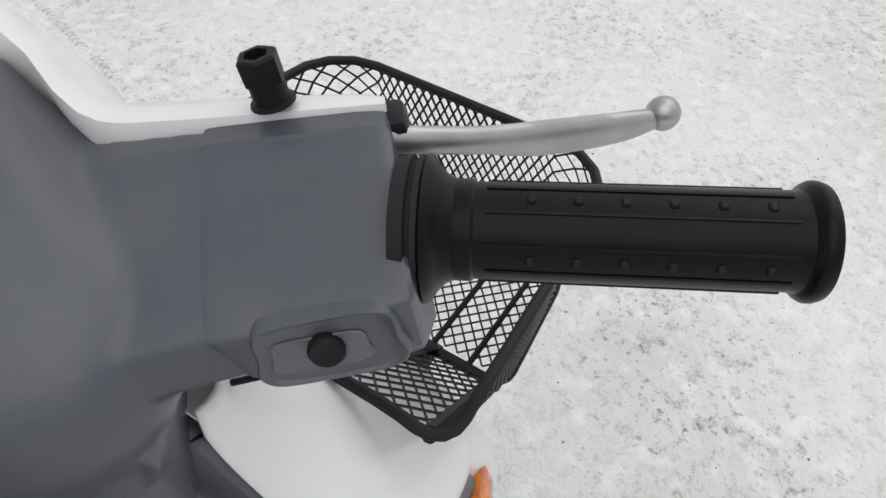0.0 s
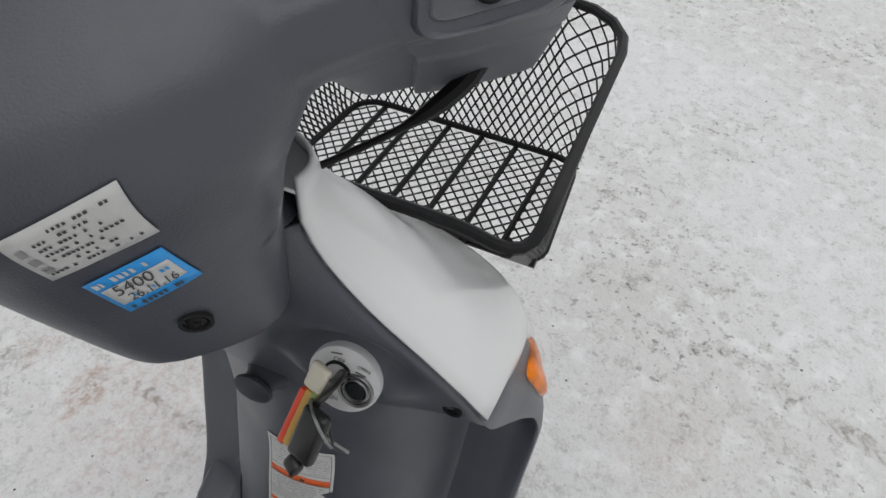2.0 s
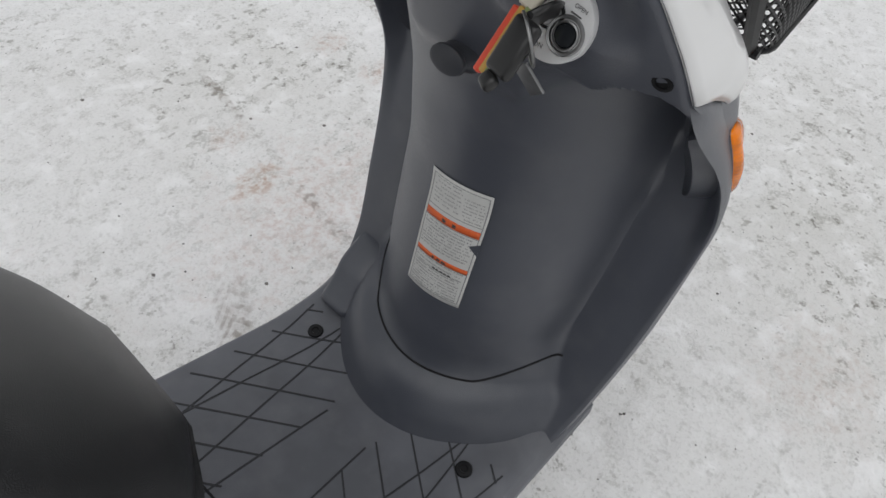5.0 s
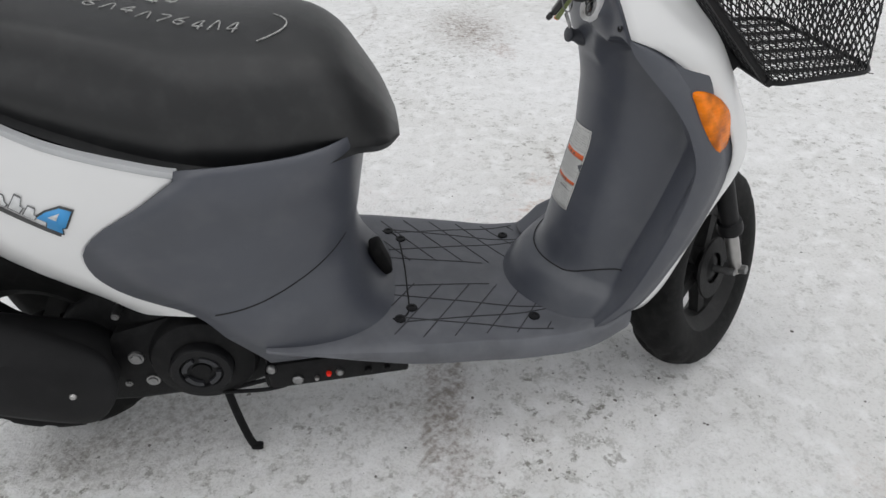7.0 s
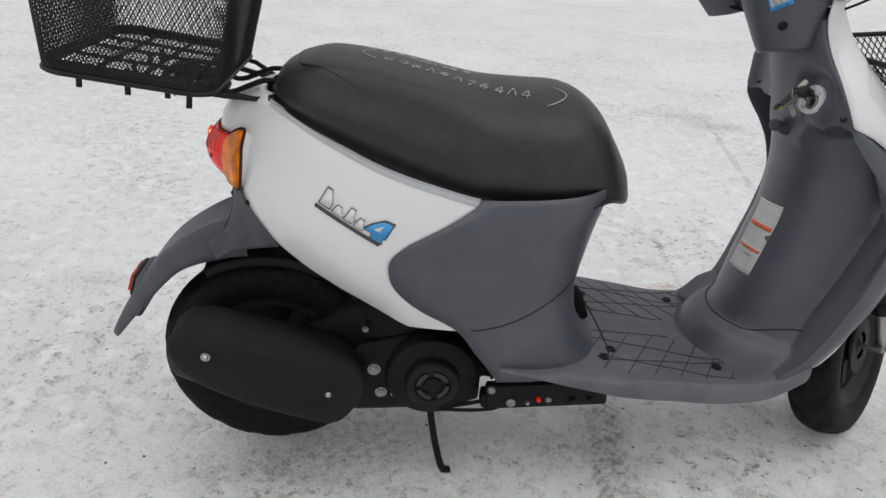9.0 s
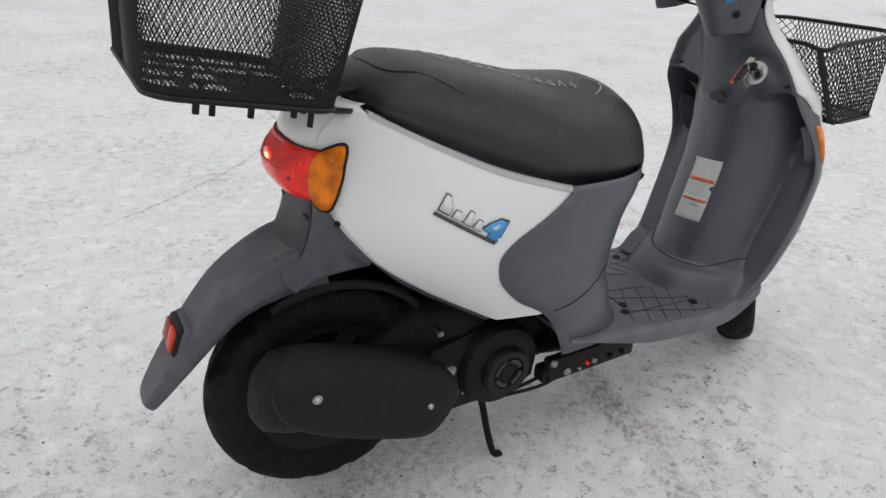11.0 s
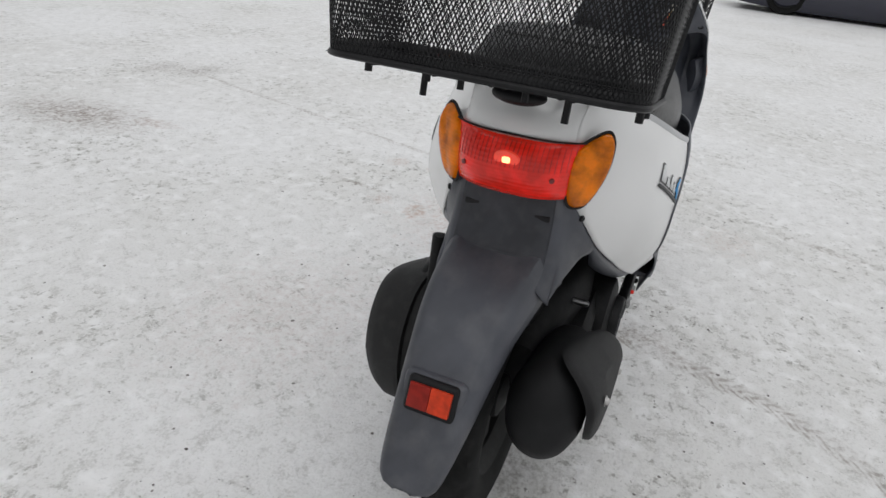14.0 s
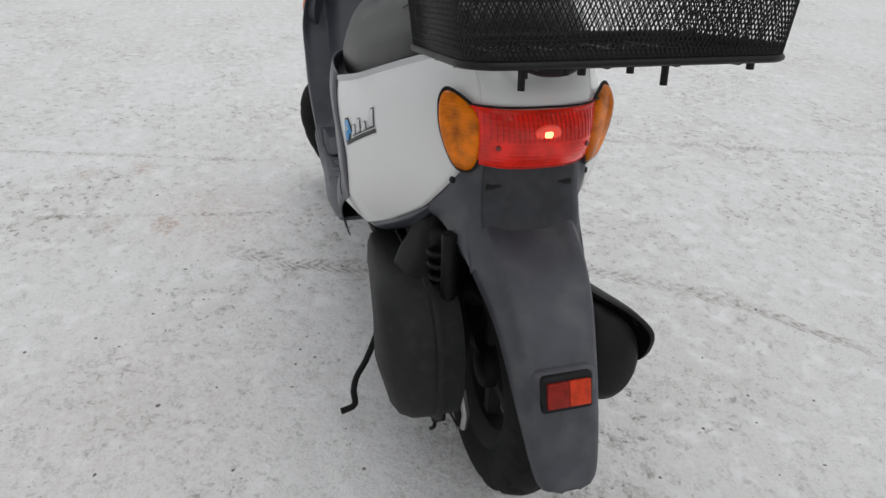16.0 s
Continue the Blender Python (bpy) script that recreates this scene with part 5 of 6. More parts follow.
# dark inner guard between leg shield and front wheel
bm = bmesh.new()
loft(bm, [[Vector((x, y, z)) for y in steps(-0.1, 0.1, 6)] for x, z in ((0.96, 0.25), (1.0, 0.32), (1.035, 0.42), (1.07, 0.48), (1.085, 0.5))], closed=False)
part("inner_guard", bm, BLACK, scooter, thick=0.003)

for s in (-1, 1):
    fi = part("front_indicator", leaf_shell(FRONT_LEAF, s, (0.7, 0.7, 0.12), LENS), AMBER, scooter, "amber front indicator on the flank of the leg shield")
    part("lamp_housing", leaf_shell(FRONT_LEAF, s, (0.7, 0.7, 0.12), ((1.02, 0.0005), (1.03, -0.004), (1.0, -0.014), (0.9, -0.028))), GREY, fi, "dark grey lamp housing")


# ---- handlebar head ----
h_mid = smooth((0.78, 0.022), (0.82, 0.023), (0.88, 0.02), (0.95, 0.0))


def column_ring(z, x0, x1, hw, n=2.7, seg=40, yc=0.0):
    c, a = (x0 + x1) / 2, (x1 - x0) / 2
    out = []
    for k in range(seg):
        t = 2 * math.pi * k / seg
        cx, sy = math.cos(t), math.sin(t)
        out.append(Vector((c + a * math.copysign(abs(cx) ** (2 / n), cx), yc + hw * math.copysign(abs(sy) ** (2 / n), sy), z)))
    return out


h_rear = smooth((0.78, 0.797), (0.79, 0.79), (0.83, 0.776), (0.87, 0.764), (0.905, 0.752), (0.93, 0.756), (0.96, 0.785), (0.985, 0.82), (1.002, 0.85))
h_front = smooth((0.78, 0.845), (0.79, 0.85), (0.83, 0.855), (0.88, 0.858), (0.93, 0.875), (0.96, 0.882), (1.002, 0.888))
h_half = smooth((0.78, 0.036), (0.79, 0.0415), (0.83, 0.053), (0.87, 0.066), (0.91, 0.082), (0.94, 0.074), (0.965, 0.048), (0.985, 0.032), (1.002, 0.02))

bm = bmesh.new()
loft(bm, [column_ring(z, h_rear(z), h_front(z), h_half(z), yc=h_mid(z)) for z in steps(0.786, 1.002, 27)], True, True)
head_mesh = bm


# the web under the bar, running down into the column
web = smooth((0.0, 0.84), (0.034, 0.85), (0.042, 0.868), (0.05, 0.886), (0.062, 0.9), (0.08, 0.905), (0.13, 0.903))


def bar_section(y, grow=0.0):
    k = max(0.0, min(1.0, (abs(y) - 0.04) / 0.12))
    k2 = max(0.0, min(1.0, (abs(y) - 0.04) / 0.05))
    lo = web(abs(y))
    if y > 0:
        lo -= 0.02 * max(0.0, min(1.0, (y - 0.03) / 0.05))
    pts = [(h_rear(lo) + 0.012 if lo < 0.87 else lerp(0.784, 0.79, k2), lo), (lerp(0.768, 0.775, k2), 0.917), (lerp(0.776, 0.774, k), lerp(0.935, 0.941, k)),
           (lerp(0.845, 0.836, k), lerp(0.97, 0.965, k)), (lerp(0.86, 0.848, k), lerp(0.97, 0.965, k)), (lerp(0.866, 0.852, k), lerp(0.94, 0.94, k)), (lerp(0.84, 0.835, k), lo - (0.028 if y > 0 else 0.04) * ease(0.048, 0.085, abs(y)))]
    c = Vector((0.815, 0.935))
    out = []
    for i, p in enumerate(pts):
        a, b, d = Vector(pts[i - 1]), Vector(p), Vector(pts[(i + 1) % len(pts)])
        for u in (0.22, 0.08):
            out.append(b.lerp(a, u))
        out.append(b + (a - b).normalized() * 0.0 + (c - b).normalized() * 0.001)
        for u in (0.08, 0.22):
            out.append(b.lerp(d, u))
    s = 1 + grow
    return [Vector((c.x + (q.x - c.x) * s, y, c.y + (q.y - c.y) * s)) for q in out]


for s in (-1, 1):
    bm = bmesh.new()
    ys = [(0.0, 0.0)] + [(0.02 + 0.007 * i, 0.0) for i in range(10)] + [(0.1, 0.0), (0.14, 0.0), (0.152, -0.02)]
    loft(head_mesh, [bar_section(s * y, g) for y, g in ys], True, True)
    bm.free()
bmesh.ops.recalc_face_normals(head_mesh, faces=head_mesh.faces)
head = part("handlebar_cover", steered(head_mesh), GREY, scooter, "dark grey handlebar cover with two stickers, turned left")
# one moulded shell: the arms run into the column with soft fillets
rem = head.modifiers.new("shell", "REMESH")
rem.mode, rem.voxel_size, rem.use_smooth_shade = "VOXEL", 0.0024, True
soft_ = head.modifiers.new("fillet", "SMOOTH")
soft_.factor, soft_.iterations = 0.5, 7

for s in (-1, 1):
    # switch housing: a shell a little prouder than the arm, its pad set back in a rounded field
    bm = bmesh.new()
    rows = []
    for y, g in ((0.0885, -0.03), (0.0888, 0.004), (0.0905, 0.014), (0.095, 0.018), (0.12, 0.022), (0.145, 0.022), (0.153, 0.014), (0.157, 0.0), (0.1585, -0.06), (0.159, -0.3)):
        ring = bar_section(s * y, g)
        for q in ring:
            # the seam runs outwards and the shell deepens towards its foot
            low_ = ease(0.945, 0.9, q.z)
            if abs(y) < 0.1:
                q.y += s * 0.014 * low_
            q.z -= 0.003 * low_
        rows.append(spl(ring, 96, closed=True))
    loft(bm, rows, True, True)
    bmesh.ops.recalc_face_normals(bm, faces=bm.faces)
    pad = part("switch_housing", steered(bm), GREY, head, "dark grey switch housing with a push button")
    pm = facing((0.7705, s * 0.128, 0.929), (-1, 0, 0.15))
    bm = bmesh.new()
    field = [(x * 0.0225 * (1 + 0.08 * (y < 0)), y * 0.0125) for x, y in [(math.copysign(abs(math.cos(a)) ** 0.4, math.cos(a)), math.copysign(abs(math.sin(a)) ** 0.4, math.sin(a))) for a in [2 * math.pi * k / 40 for k in range(40)]]]
    loft(bm, [[pm @ Vector((x * k, y * k, h)) for x, y in field] for k, h in ((1.1, -0.006), (1.06, 0.0), (1.02, 0.0009), (0.97, 0.0005), (0.92, -0.0004), (0.6, -0.0007))], True)
    bm.faces.new(list(bm.verts)[-40:])
    part("pad", steered(bm), GREY, pad)
    bm = bmesh.new()
    loft(bm, [[pm @ Vector((-0.003 + x * k * 0.68, -0.001 + y * k * 0.52, h)) for x, y in field] for k, h in ((1.06, -0.0003), (1.0, 0.0004), (0.95, 0.0002), (0.7, 0.0))], True)
    bm.faces.new(list(bm.verts)[-40:])
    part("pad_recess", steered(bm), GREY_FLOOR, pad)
    bm = bmesh.new()
    lathe(bm, ((0.0062, -0.001), (0.0062, 0.0022), (0.0052, 0.0036), (0.003, 0.003), (0, 0.0028)), pm @ pose(-0.0005 if s < 0 else 0.0005, 0.0005, 0), 24)
    part("button", steered(bm), BLACK, pad, "round black push button")
    # dark gap ring and flared throttle collar
    o = Vector((0.811, s * 0.1605, 0.938))
    d = Vector((-0.024, s * 0.113, -0.013)).normalized()
    g = facing(o, d, (0, 0, 1))
    bm = bmesh.new()
    lathe(bm, ((0.0, -0.005), (0.0255, -0.005), (0.0262, 0.0), (0.024, 0.0005), (0.024, 0.002), (0.0262, 0.0025), (0.026, 0.0045), (0, 0.0045)), g, 36)
    part("throttle_boot", steered(bm), SEAM, head)
    bm = bmesh.new()
    lathe(bm, ((0.0, 0.0046), (0.0258, 0.0046), (0.0268, 0.0055), (0.026, 0.0072), (0.0222, 0.0095), (0.0192, 0.0125), (0.0176, 0.0165)), g, 36)
    part("throttle_collar", steered(bm), GRIP, head)
    prof = [(0.0, 0.0135), (0.0178, 0.0135), (0.0181, 0.0145), (0.0181, 0.0212), (0.0172, 0.0222), (0.0172, 0.03), (0.0173, 0.05), (0.0172, 0.1265), (0.0176, 0.129), (0.0197, 0.1305), (0.0206, 0.132), (0.0206, 0.1338),
            (0.0198, 0.136), (0.0165, 0.1372), (0.0, 0.138)]
    bm = bmesh.new()
    lathe(bm, prof, g, 40)
    grip = part("grip", steered(bm), GRIP, head, "black rubber grip with ribs and dimples")
    for k in range(10):
        a = radians(36 * k + 9)
        bm = bmesh.new()
        tube(bm, [g @ Vector((0.0172 * math.cos(a), 0.0172 * math.sin(a), h)) for h in (0.026, 0.1245)], 0.0007, 4)
        part("grip_rib", steered(bm), GRIP, grip)
    for k in range(5):
        a = radians(72 * k + 27)
        for j in range(6):
            bm = bmesh.new()
            block(bm, (0.0022, 0.0034, 0.003), g @ Matrix.Rotation(a, 4, "Z") @ pose(0.0171, 0, 0.041 + 0.0152 * j), 0.0006, 1)
            part("grip_dimple", steered(bm), BLACK, grip)
    # brake lever: flat tapering blade with a ball end
    lp = spl([(0.842, s * 0.157, 0.956), (0.85, s * 0.185, 0.944), (0.862, s * 0.215, 0.93), (0.87, s * 0.25, 0.922), (0.876, s * 0.271, 0.919)], 24)
    lw = smooth((0, 0.0062), (0.25, 0.0062), (0.55, 0.0085), (0.8, 0.0072), (0.95, 0.005), (1, 0.0048))
    bm = bmesh.new()
    rings = []
    for i, c in enumerate(lp):
        w = lw(i / 24)
        rings.append([c + Vector((0.0045 * math.cos(a), 0, w * math.sin(a))) for a in [2 * math.pi * k / 14 for k in range(14)]])
    loft(bm, rings, True, True)
    lever = part("brake_lever", steered(bm), ALU, head, "bright aluminium brake lever with a ball end")
    bm = bmesh.new()
    bmesh.ops.create_uvsphere(bm, u_segments=18, v_segments=12, radius=0.0078)
    bmesh.ops.transform(bm, matrix=pose(0.877, s * 0.274, 0.92), verts=bm.verts)
    part("ball_end", steered(bm), ALU, lever)
    bm = bmesh.new()
    block(bm, (0.02, 0.014, 0.022), pose(0.85, s * 0.158, 0.953), 0.004)
    part("lever_pivot", steered(bm), BLACK, lever)
    # threaded mirror boss, its mirror taken off
    mm = pose(0.856, s * 0.117, 0.973)
    bm = bmesh.new()
    lathe(bm, ((0.0, 0.0), (0.0088, 0.0), (0.0085, 0.001), (0.007, 0.0015), (0.0068, 0.01)), mm, 28)
    boss = part("mirror_boss", steered(bm), BLACK, head, "empty black mirror boss")
    bm = bmesh.new()
    lathe(bm, ((0.0068, 0.0085), (0.0078, 0.009), (0.008, 0.0185), (0.007, 0.0195), (0.0048, 0.0195), (0.0046, 0.012), (0, 0.012)), mm, 6)
    part("boss_nut", steered(bm), BLACK, boss)
    # cable with its rubber boot
    bm = bmesh.new()
    cp = spl([(0.8377, s * 0.025, 0.832), (0.8377, s * 0.0343, 0.8367), (0.832, s * 0.07, 0.846), (0.825, s * 0.1, 0.857), (0.82, s * 0.126, 0.873), (0.816, s * 0.138, 0.893)], 20)
    tube(bm, cp, [0.0019 + 0.0026 * smooth((11, 0), (14, 1), (20, 0.8))(i) for i in range(21)], 8)
    part("brake_cable", steered(bm), BLACK, head)

# white cowl on the front of the head
bm = bmesh.new()
rings = []
for y in steps(-0.158, 0.158, 44):
    a = abs(y)
    top = smooth((0, 1.02), (0.021, 1.009), (0.027, 1.004), (0.037, 0.988), (0.048, 0.979), (0.07, 0.975), (0.158, 0.968))(a)
    rear = smooth((0, 0.889), (0.021, 0.884), (0.027, 0.88), (0.037, 0.867), (0.048, 0.86), (0.07, 0.857), (0.158, 0.849))(a)
    deep = smooth((0, 0.07), (0.08, 0.055), (0.15, 0.035), (0.158, 0.012))(a)
    low = smooth((0, 0.85), (0.06, 0.87), (0.1, 0.9), (0.158, 0.915))(a)
    rings.append([Vector((x, y, z)) for x, z in ((rear, low), (rear - 0.001, top - 0.006), (rear + 0.0005, top - 0.001), (rear + 0.004, top), (rear + 0.3 * deep, top - 0.002),
                                                 (rear + 0.7 * deep, lerp(top, low, 0.25)), (rear + deep, lerp(top, low, 0.55)), (rear + 0.8 * deep, low))])
loft(bm, rings, True, True)
bmesh.ops.reverse_faces(bm, faces=bm.faces)
part("front_cowl", steered(bm), WHITE, head, "glossy white front cowl of the handlebar")

# recessed screw in the back of the head
sm = facing((h_rear(0.822) - 0.0005, 0.012, 0.822), (-1, 0, -0.28)) @ Matrix.Diagonal((0.52, 0.52, 1, 1))
bm = bmesh.new()
lathe(bm, ((0.0135, -0.001), (0.0138, 0.0012), (0.011, 0.0012), (0.0105, -0.001)), sm, 28)
part("screw_recess", steered(bm), SEAM, head)
bm = bmesh.new()
lathe(bm, ((0, 0.0012), (0.004, 0.0012), (0.008, 0.0005), (0.0102, -0.002)), sm, 24)
scr = part("head_screw", steered(bm), BLACK, head)
for a in (0, 90):
    bm = bmesh.new()
    block(bm, (0.009, 0.0016, 0.0008), sm @ pose(0, 0, 0.0014, 0, 0, a + 20), 0.0002, 1)
    part("screw_cross", steered(bm), SEAM, scr)


# ---- stickers ----
def patch(S, u0, u1, v0, v1, nu=6, nv=6):
    return loft(bmesh.new(), [[S(u, v) for u in steps(u0, u1, nu)] for v in steps(v0, v1, nv)], closed=False)


def print_rows(S, rows, seed, dense=0.62):
    """Lines of illegible print: short bars, one mesh."""
    r = random.Random(seed)
    bm = bmesh.new()
    for u0, u1, v, h, w in rows:
        u = u0
        while u < u1 - w:
            if r.random() < dense:
                k = w * r.uniform(0.45, 0.8)
                bm.faces.new([bm.verts.new(S(a, b)) for a, b in ((u, v), (u + k, v), (u + k, v + h * r.uniform(0.7, 1)), (u, v + h))])
            u += w
    return bm


def head_face(u, v, lift=0.0008):
    """u to the right, v up from the middle of the head's back."""
    z = 0.822 + v
    hw = h_half(z)
    a = (h_front(z) - h_rear(z)) / 2
    k = min(0.98, abs(u) / hw)
    x = h_rear(z) + a * (1 - (1 - k ** 2.7) ** (1 / 2.7))
    return STEER @ Vector((x - lift, h_mid(z) - u, z))


def on_head(u0, v0, turn, lift):
    c, s = math.cos(radians(turn)), math.sin(radians(turn))
    return lambda u, v: head_face(u0 + u * c - v * s, v0 + u * s + v * c, lift)


white_at = (0.0, 0.07, 14)
lab = part("caution_sticker", patch(on_head(*white_at, 0.001), -0.021, 0.021, -0.0135, 0.0135), PAPER, head, "white caution sticker with small print", thick=0.0003, offset=0)
part("print", print_rows(on_head(*white_at, 0.0016), [(-0.012 if k > 1 else -0.018, 0.018 - 0.004 * (k % 3), -0.0105 + 0.0032 * k, 0.0014, 0.0018) for k in range(7)], 3), INK, lab)
part("pictogram", print_rows(on_head(*white_at, 0.0016), [(-0.0185, -0.0135, -0.009 + 0.006 * k, 0.0038, 0.0045) for k in range(3)], 5, 1.0), INK_PALE, lab)
blue_at = (0.008, 0.037, 15)
lab = part("oil_change_sticker", patch(on_head(*blue_at, 0.001), -0.0165, 0.0165, -0.0118, 0.0118), BLUE, head, "blue and white oil change sticker with handwriting", thick=0.0003, offset=0)
part("white_field", patch(on_head(*blue_at, 0.0015), -0.0142, 0.0142, -0.0062, 0.0052), PAPER, lab, thick=0.0002, offset=0)
part("print", print_rows(on_head(*blue_at, 0.0018), [(-0.014, 0.012, 0.0072, 0.0032, 0.0026)], 8, 0.9), PAPER, lab)
part("print", print_rows(on_head(*blue_at, 0.0018), [(-0.013, 0.013, -0.0105, 0.0022, 0.0024)], 9, 0.8), INK, lab)
part("print", print_rows(on_head(*blue_at, 0.002), [(0.0085, 0.013, 0.0005, 0.002, 0.0022), (-0.007, -0.004, -0.0045, 0.002, 0.002), (0.001, 0.004, -0.0045, 0.002, 0.002)], 11, 0.8), BADGE_BLUE, lab)


def writing(text, size, S, parent, material, slant=0.15, name="writing"):
    """Built-in font laid on a surface S(u, v)."""
    cu = bpy.data.curves.new(name, "FONT")
    cu.body, cu.size, cu.shear = text, size, slant
    cu.align_x, cu.align_y = "CENTER", "CENTER"
    tmp = bpy.data.objects.new(name, cu)
    scene.collection.objects.link(tmp)
    me2 = bpy.data.meshes.new_from_object(tmp.evaluated_get(bpy.context.evaluated_depsgraph_get()))
    bpy.data.objects.remove(tmp)
    bpy.data.curves.remove(cu)
    for v in me2.vertices:
        v.co = S(v.co.x, v.co.y)
    me2.materials.clear()
    me2.materials.append(material)
    ob = new(name, me2)
    ob.parent = parent
    return ob


writing("5400", 0.0085, lambda u, v: on_head(*blue_at, 0.0022)(u - 0.003, v + 0.0022), lab, INK, 0.25)
writing("26.11.16", 0.0062, lambda u, v: on_head(*blue_at, 0.0022)(u + 0.001, v - 0.0038), lab, INK, 0.25)

# warning label on the hump of the leg shield


def hump(y, z, lift=0.001):
    return Vector((shield_x(y, z) - lift, y, z))


def on_hump(u, v, lift=0.001):
    """u 0..1 from left to right, v 0..1 upwards, leaning a little."""
    y = lerp(0.0275, -0.038, u)
    return hump(y + 0.003 * (0.5 - v), 0.384 + 0.137 * v + 0.005 * u, lift)


label = part("warning_label", patch(on_hump, 0, 1, 0, 1, 14, 20), PAPER, scooter, "white warning label with two orange bars", thick=0.0003, offset=0)
for v0, v1 in ((0.315, 0.352), (0.635, 0.69)):
    part("orange_bar", patch(lambda u, v: on_hump(u, v, 0.0015), 0.05, 0.96, v0, v1, 12, 1), ORANGE, label, thick=0.0002, offset=0)
rows = []
for v in steps(0.045, 0.22, 7) + steps(0.235, 0.295, 2) + steps(0.4, 0.6, 8):
    rows.append((0.08, 0.94, v, 0.012, 0.024))
part("print", print_rows(lambda u, v: on_hump(u, v, 0.0015), rows, 21, 0.8), INK_PALE, label)
part("print", print_rows(lambda u, v: on_hump(u, v, 0.0015), [(0.1, 0.6, v, 0.01, 0.022) for v in steps(0.76, 0.95, 6)], 22, 0.6), INK_PALE, label)
part("print", print_rows(lambda u, v: on_hump(u, v, 0.0015), [(0.62, 0.95, v, 0.01, 0.02) for v in steps(0.74, 0.9, 6)], 23, 0.7), INK_PALE, label)
part("print", print_rows(lambda u, v: on_hump(u, v, 0.0017), [(0.36, 0.66, 0.645, 0.03, 0.09), (0.36, 0.7, 0.322, 0.022, 0.09), (0.42, 0.8, 0.24, 0.016, 0.07)], 24, 0.95), INK, label)
for v in (0.31, 0.625, 0.72, 0.97, 0.03):
    part("label_rule", patch(lambda u, v: on_hump(u, v, 0.0014), 0.04, 0.97, v, v + 0.006, 12, 1), INK_PALE, label)
part("label_rule", patch(lambda u, v: on_hump(u, v, 0.0014), 0.04, 0.055, 0.03, 0.97, 1, 16), INK_PALE, label)
part("label_rule", patch(lambda u, v: on_hump(u, v, 0.0014), 0.955, 0.97, 0.03, 0.97, 1, 16), INK_PALE, label)
bm = bmesh.new()
bm.faces.new([bm.verts.new(on_hump(u, v, 0.0018)) for u, v in ((1.005, 0.5), (1.005, 0.6), (0.86, 0.56))])
part("torn_notch", bm, GREY, label)

# ---- ignition lock and keys ----
LOCK = facing((0.8535, -0.086, 0.726), (-0.93, -0.1, 0.36)) @ Matrix.Diagonal((0.8, 0.8, 1, 1))
bm = bmesh.new()
lathe(bm, ((0.0278, -0.006), (0.0278, 0.0004), (0.027, 0.002), (0, 0.002)), LOCK, 44)
lockp = part("lock_plate", bm, DIAL, scooter, "round silver-white ignition lock plate")
bm = bmesh.new()
lathe(bm, ((0.0136, 0.001), (0.0136, 0.0034), (0.0128, 0.0042), (0.0112, 0.0036), (0.0105, 0.0018), (0.0098, 0.0018), (0.0098, 0.0036), (0.0088, 0.004), (0.0082, 0.003)), LOCK @ pose(0.0105, -0.0055, 0), 36)
part("seat_lock_barrel", bm, STEEL, lockp, "steel lock barrel")
bm = bmesh.new()
lathe(bm, ((0.0084, 0.0022), (0.007, 0.0034), (0.003, 0.0038), (0, 0.0038)), LOCK @ pose(0.0105, -0.0055, 0), 24)
part("lock_shutter", bm, CAR_GLASS, lockp)
bm = bmesh.new()
lathe(bm, ((0.0105, 0.001), (0.0105, 0.003), (0.0085, 0.0034), (0.0085, 0.0015), (0, 0.0015)), LOCK @ pose(-0.005, 0.004, 0), 28)
part("ignition_barrel", bm, BLACK, lockp)


def on_lock(du, dv, turn=0.0):
    c, s = math.cos(radians(turn)), math.sin(radians(turn))
    return lambda u, v: LOCK @ Vector((du + u * c - v * s, dv + u * s + v * c, 0.0024))


writing("OFF", 0.0052, on_lock(-0.0045, 0.0155, -2), lockp, INK, 0)
writing("OPEN", 0.004, on_lock(0.0145, 0.0135, -12), lockp, INK, 0)
writing("ON", 0.0048, on_lock(-0.006, -0.018, 0), lockp, INK, 0)
bm = bmesh.new()
for du, dv, a in ((0.0125, 0.009, -12), (-0.007, 0.0205, 8)):
    block(bm, (0.0085, 0.0009, 0.0005), LOCK @ pose(du, dv, 0.0023, 0, 0, a), 0.0001, 1)
part("dial_mark", bm, INK, lockp)

keys = new("key_ring")
tagged(keys, "keys with a striped tag hanging from the ignition lock", "keys")
# key in the lock: a flat black paddle
km = LOCK @ pose(-0.002, 0.005, 0.0) @ pose(0, 0, 0, 0, 0, -36)
bm = bmesh.new()
rings = []
for h, w in ((0.002, 0.004), (0.006, 0.0055), (0.009, 0.0125), (0.017, 0.0145), (0.025, 0.0135), (0.031, 0.009), (0.0335, 0.003)):
    rings.append([km @ Vector((0.0027 * math.copysign(abs(math.cos(a)) ** 0.7, math.cos(a)), w * math.sin(a), h)) for a in [2 * math.pi * k / 20 for k in range(20)]])
loft(bm, rings, True, True)
part("key_head", bm, KEY_BLACK, keys, "black plastic key head in the lock")
bm = bmesh.new()
rc = LOCK @ Vector((0.003, -0.008, 0.034))
ra, rb = (LOCK.to_3x3() @ Vector((0.55, -0.83, 0.0))).normalized(), (LOCK.to_3x3() @ Vector((0.5, 0.3, 0.8))).normalized()
tube(bm, [rc + 0.0135 * (math.cos(a) * ra + math.sin(a) * rb) for a in [2 * math.pi * k / 36 for k in range(36)]], 0.0009, 6, closed=True)
part("split_ring", bm, STEEL, keys, "bright steel split ring")


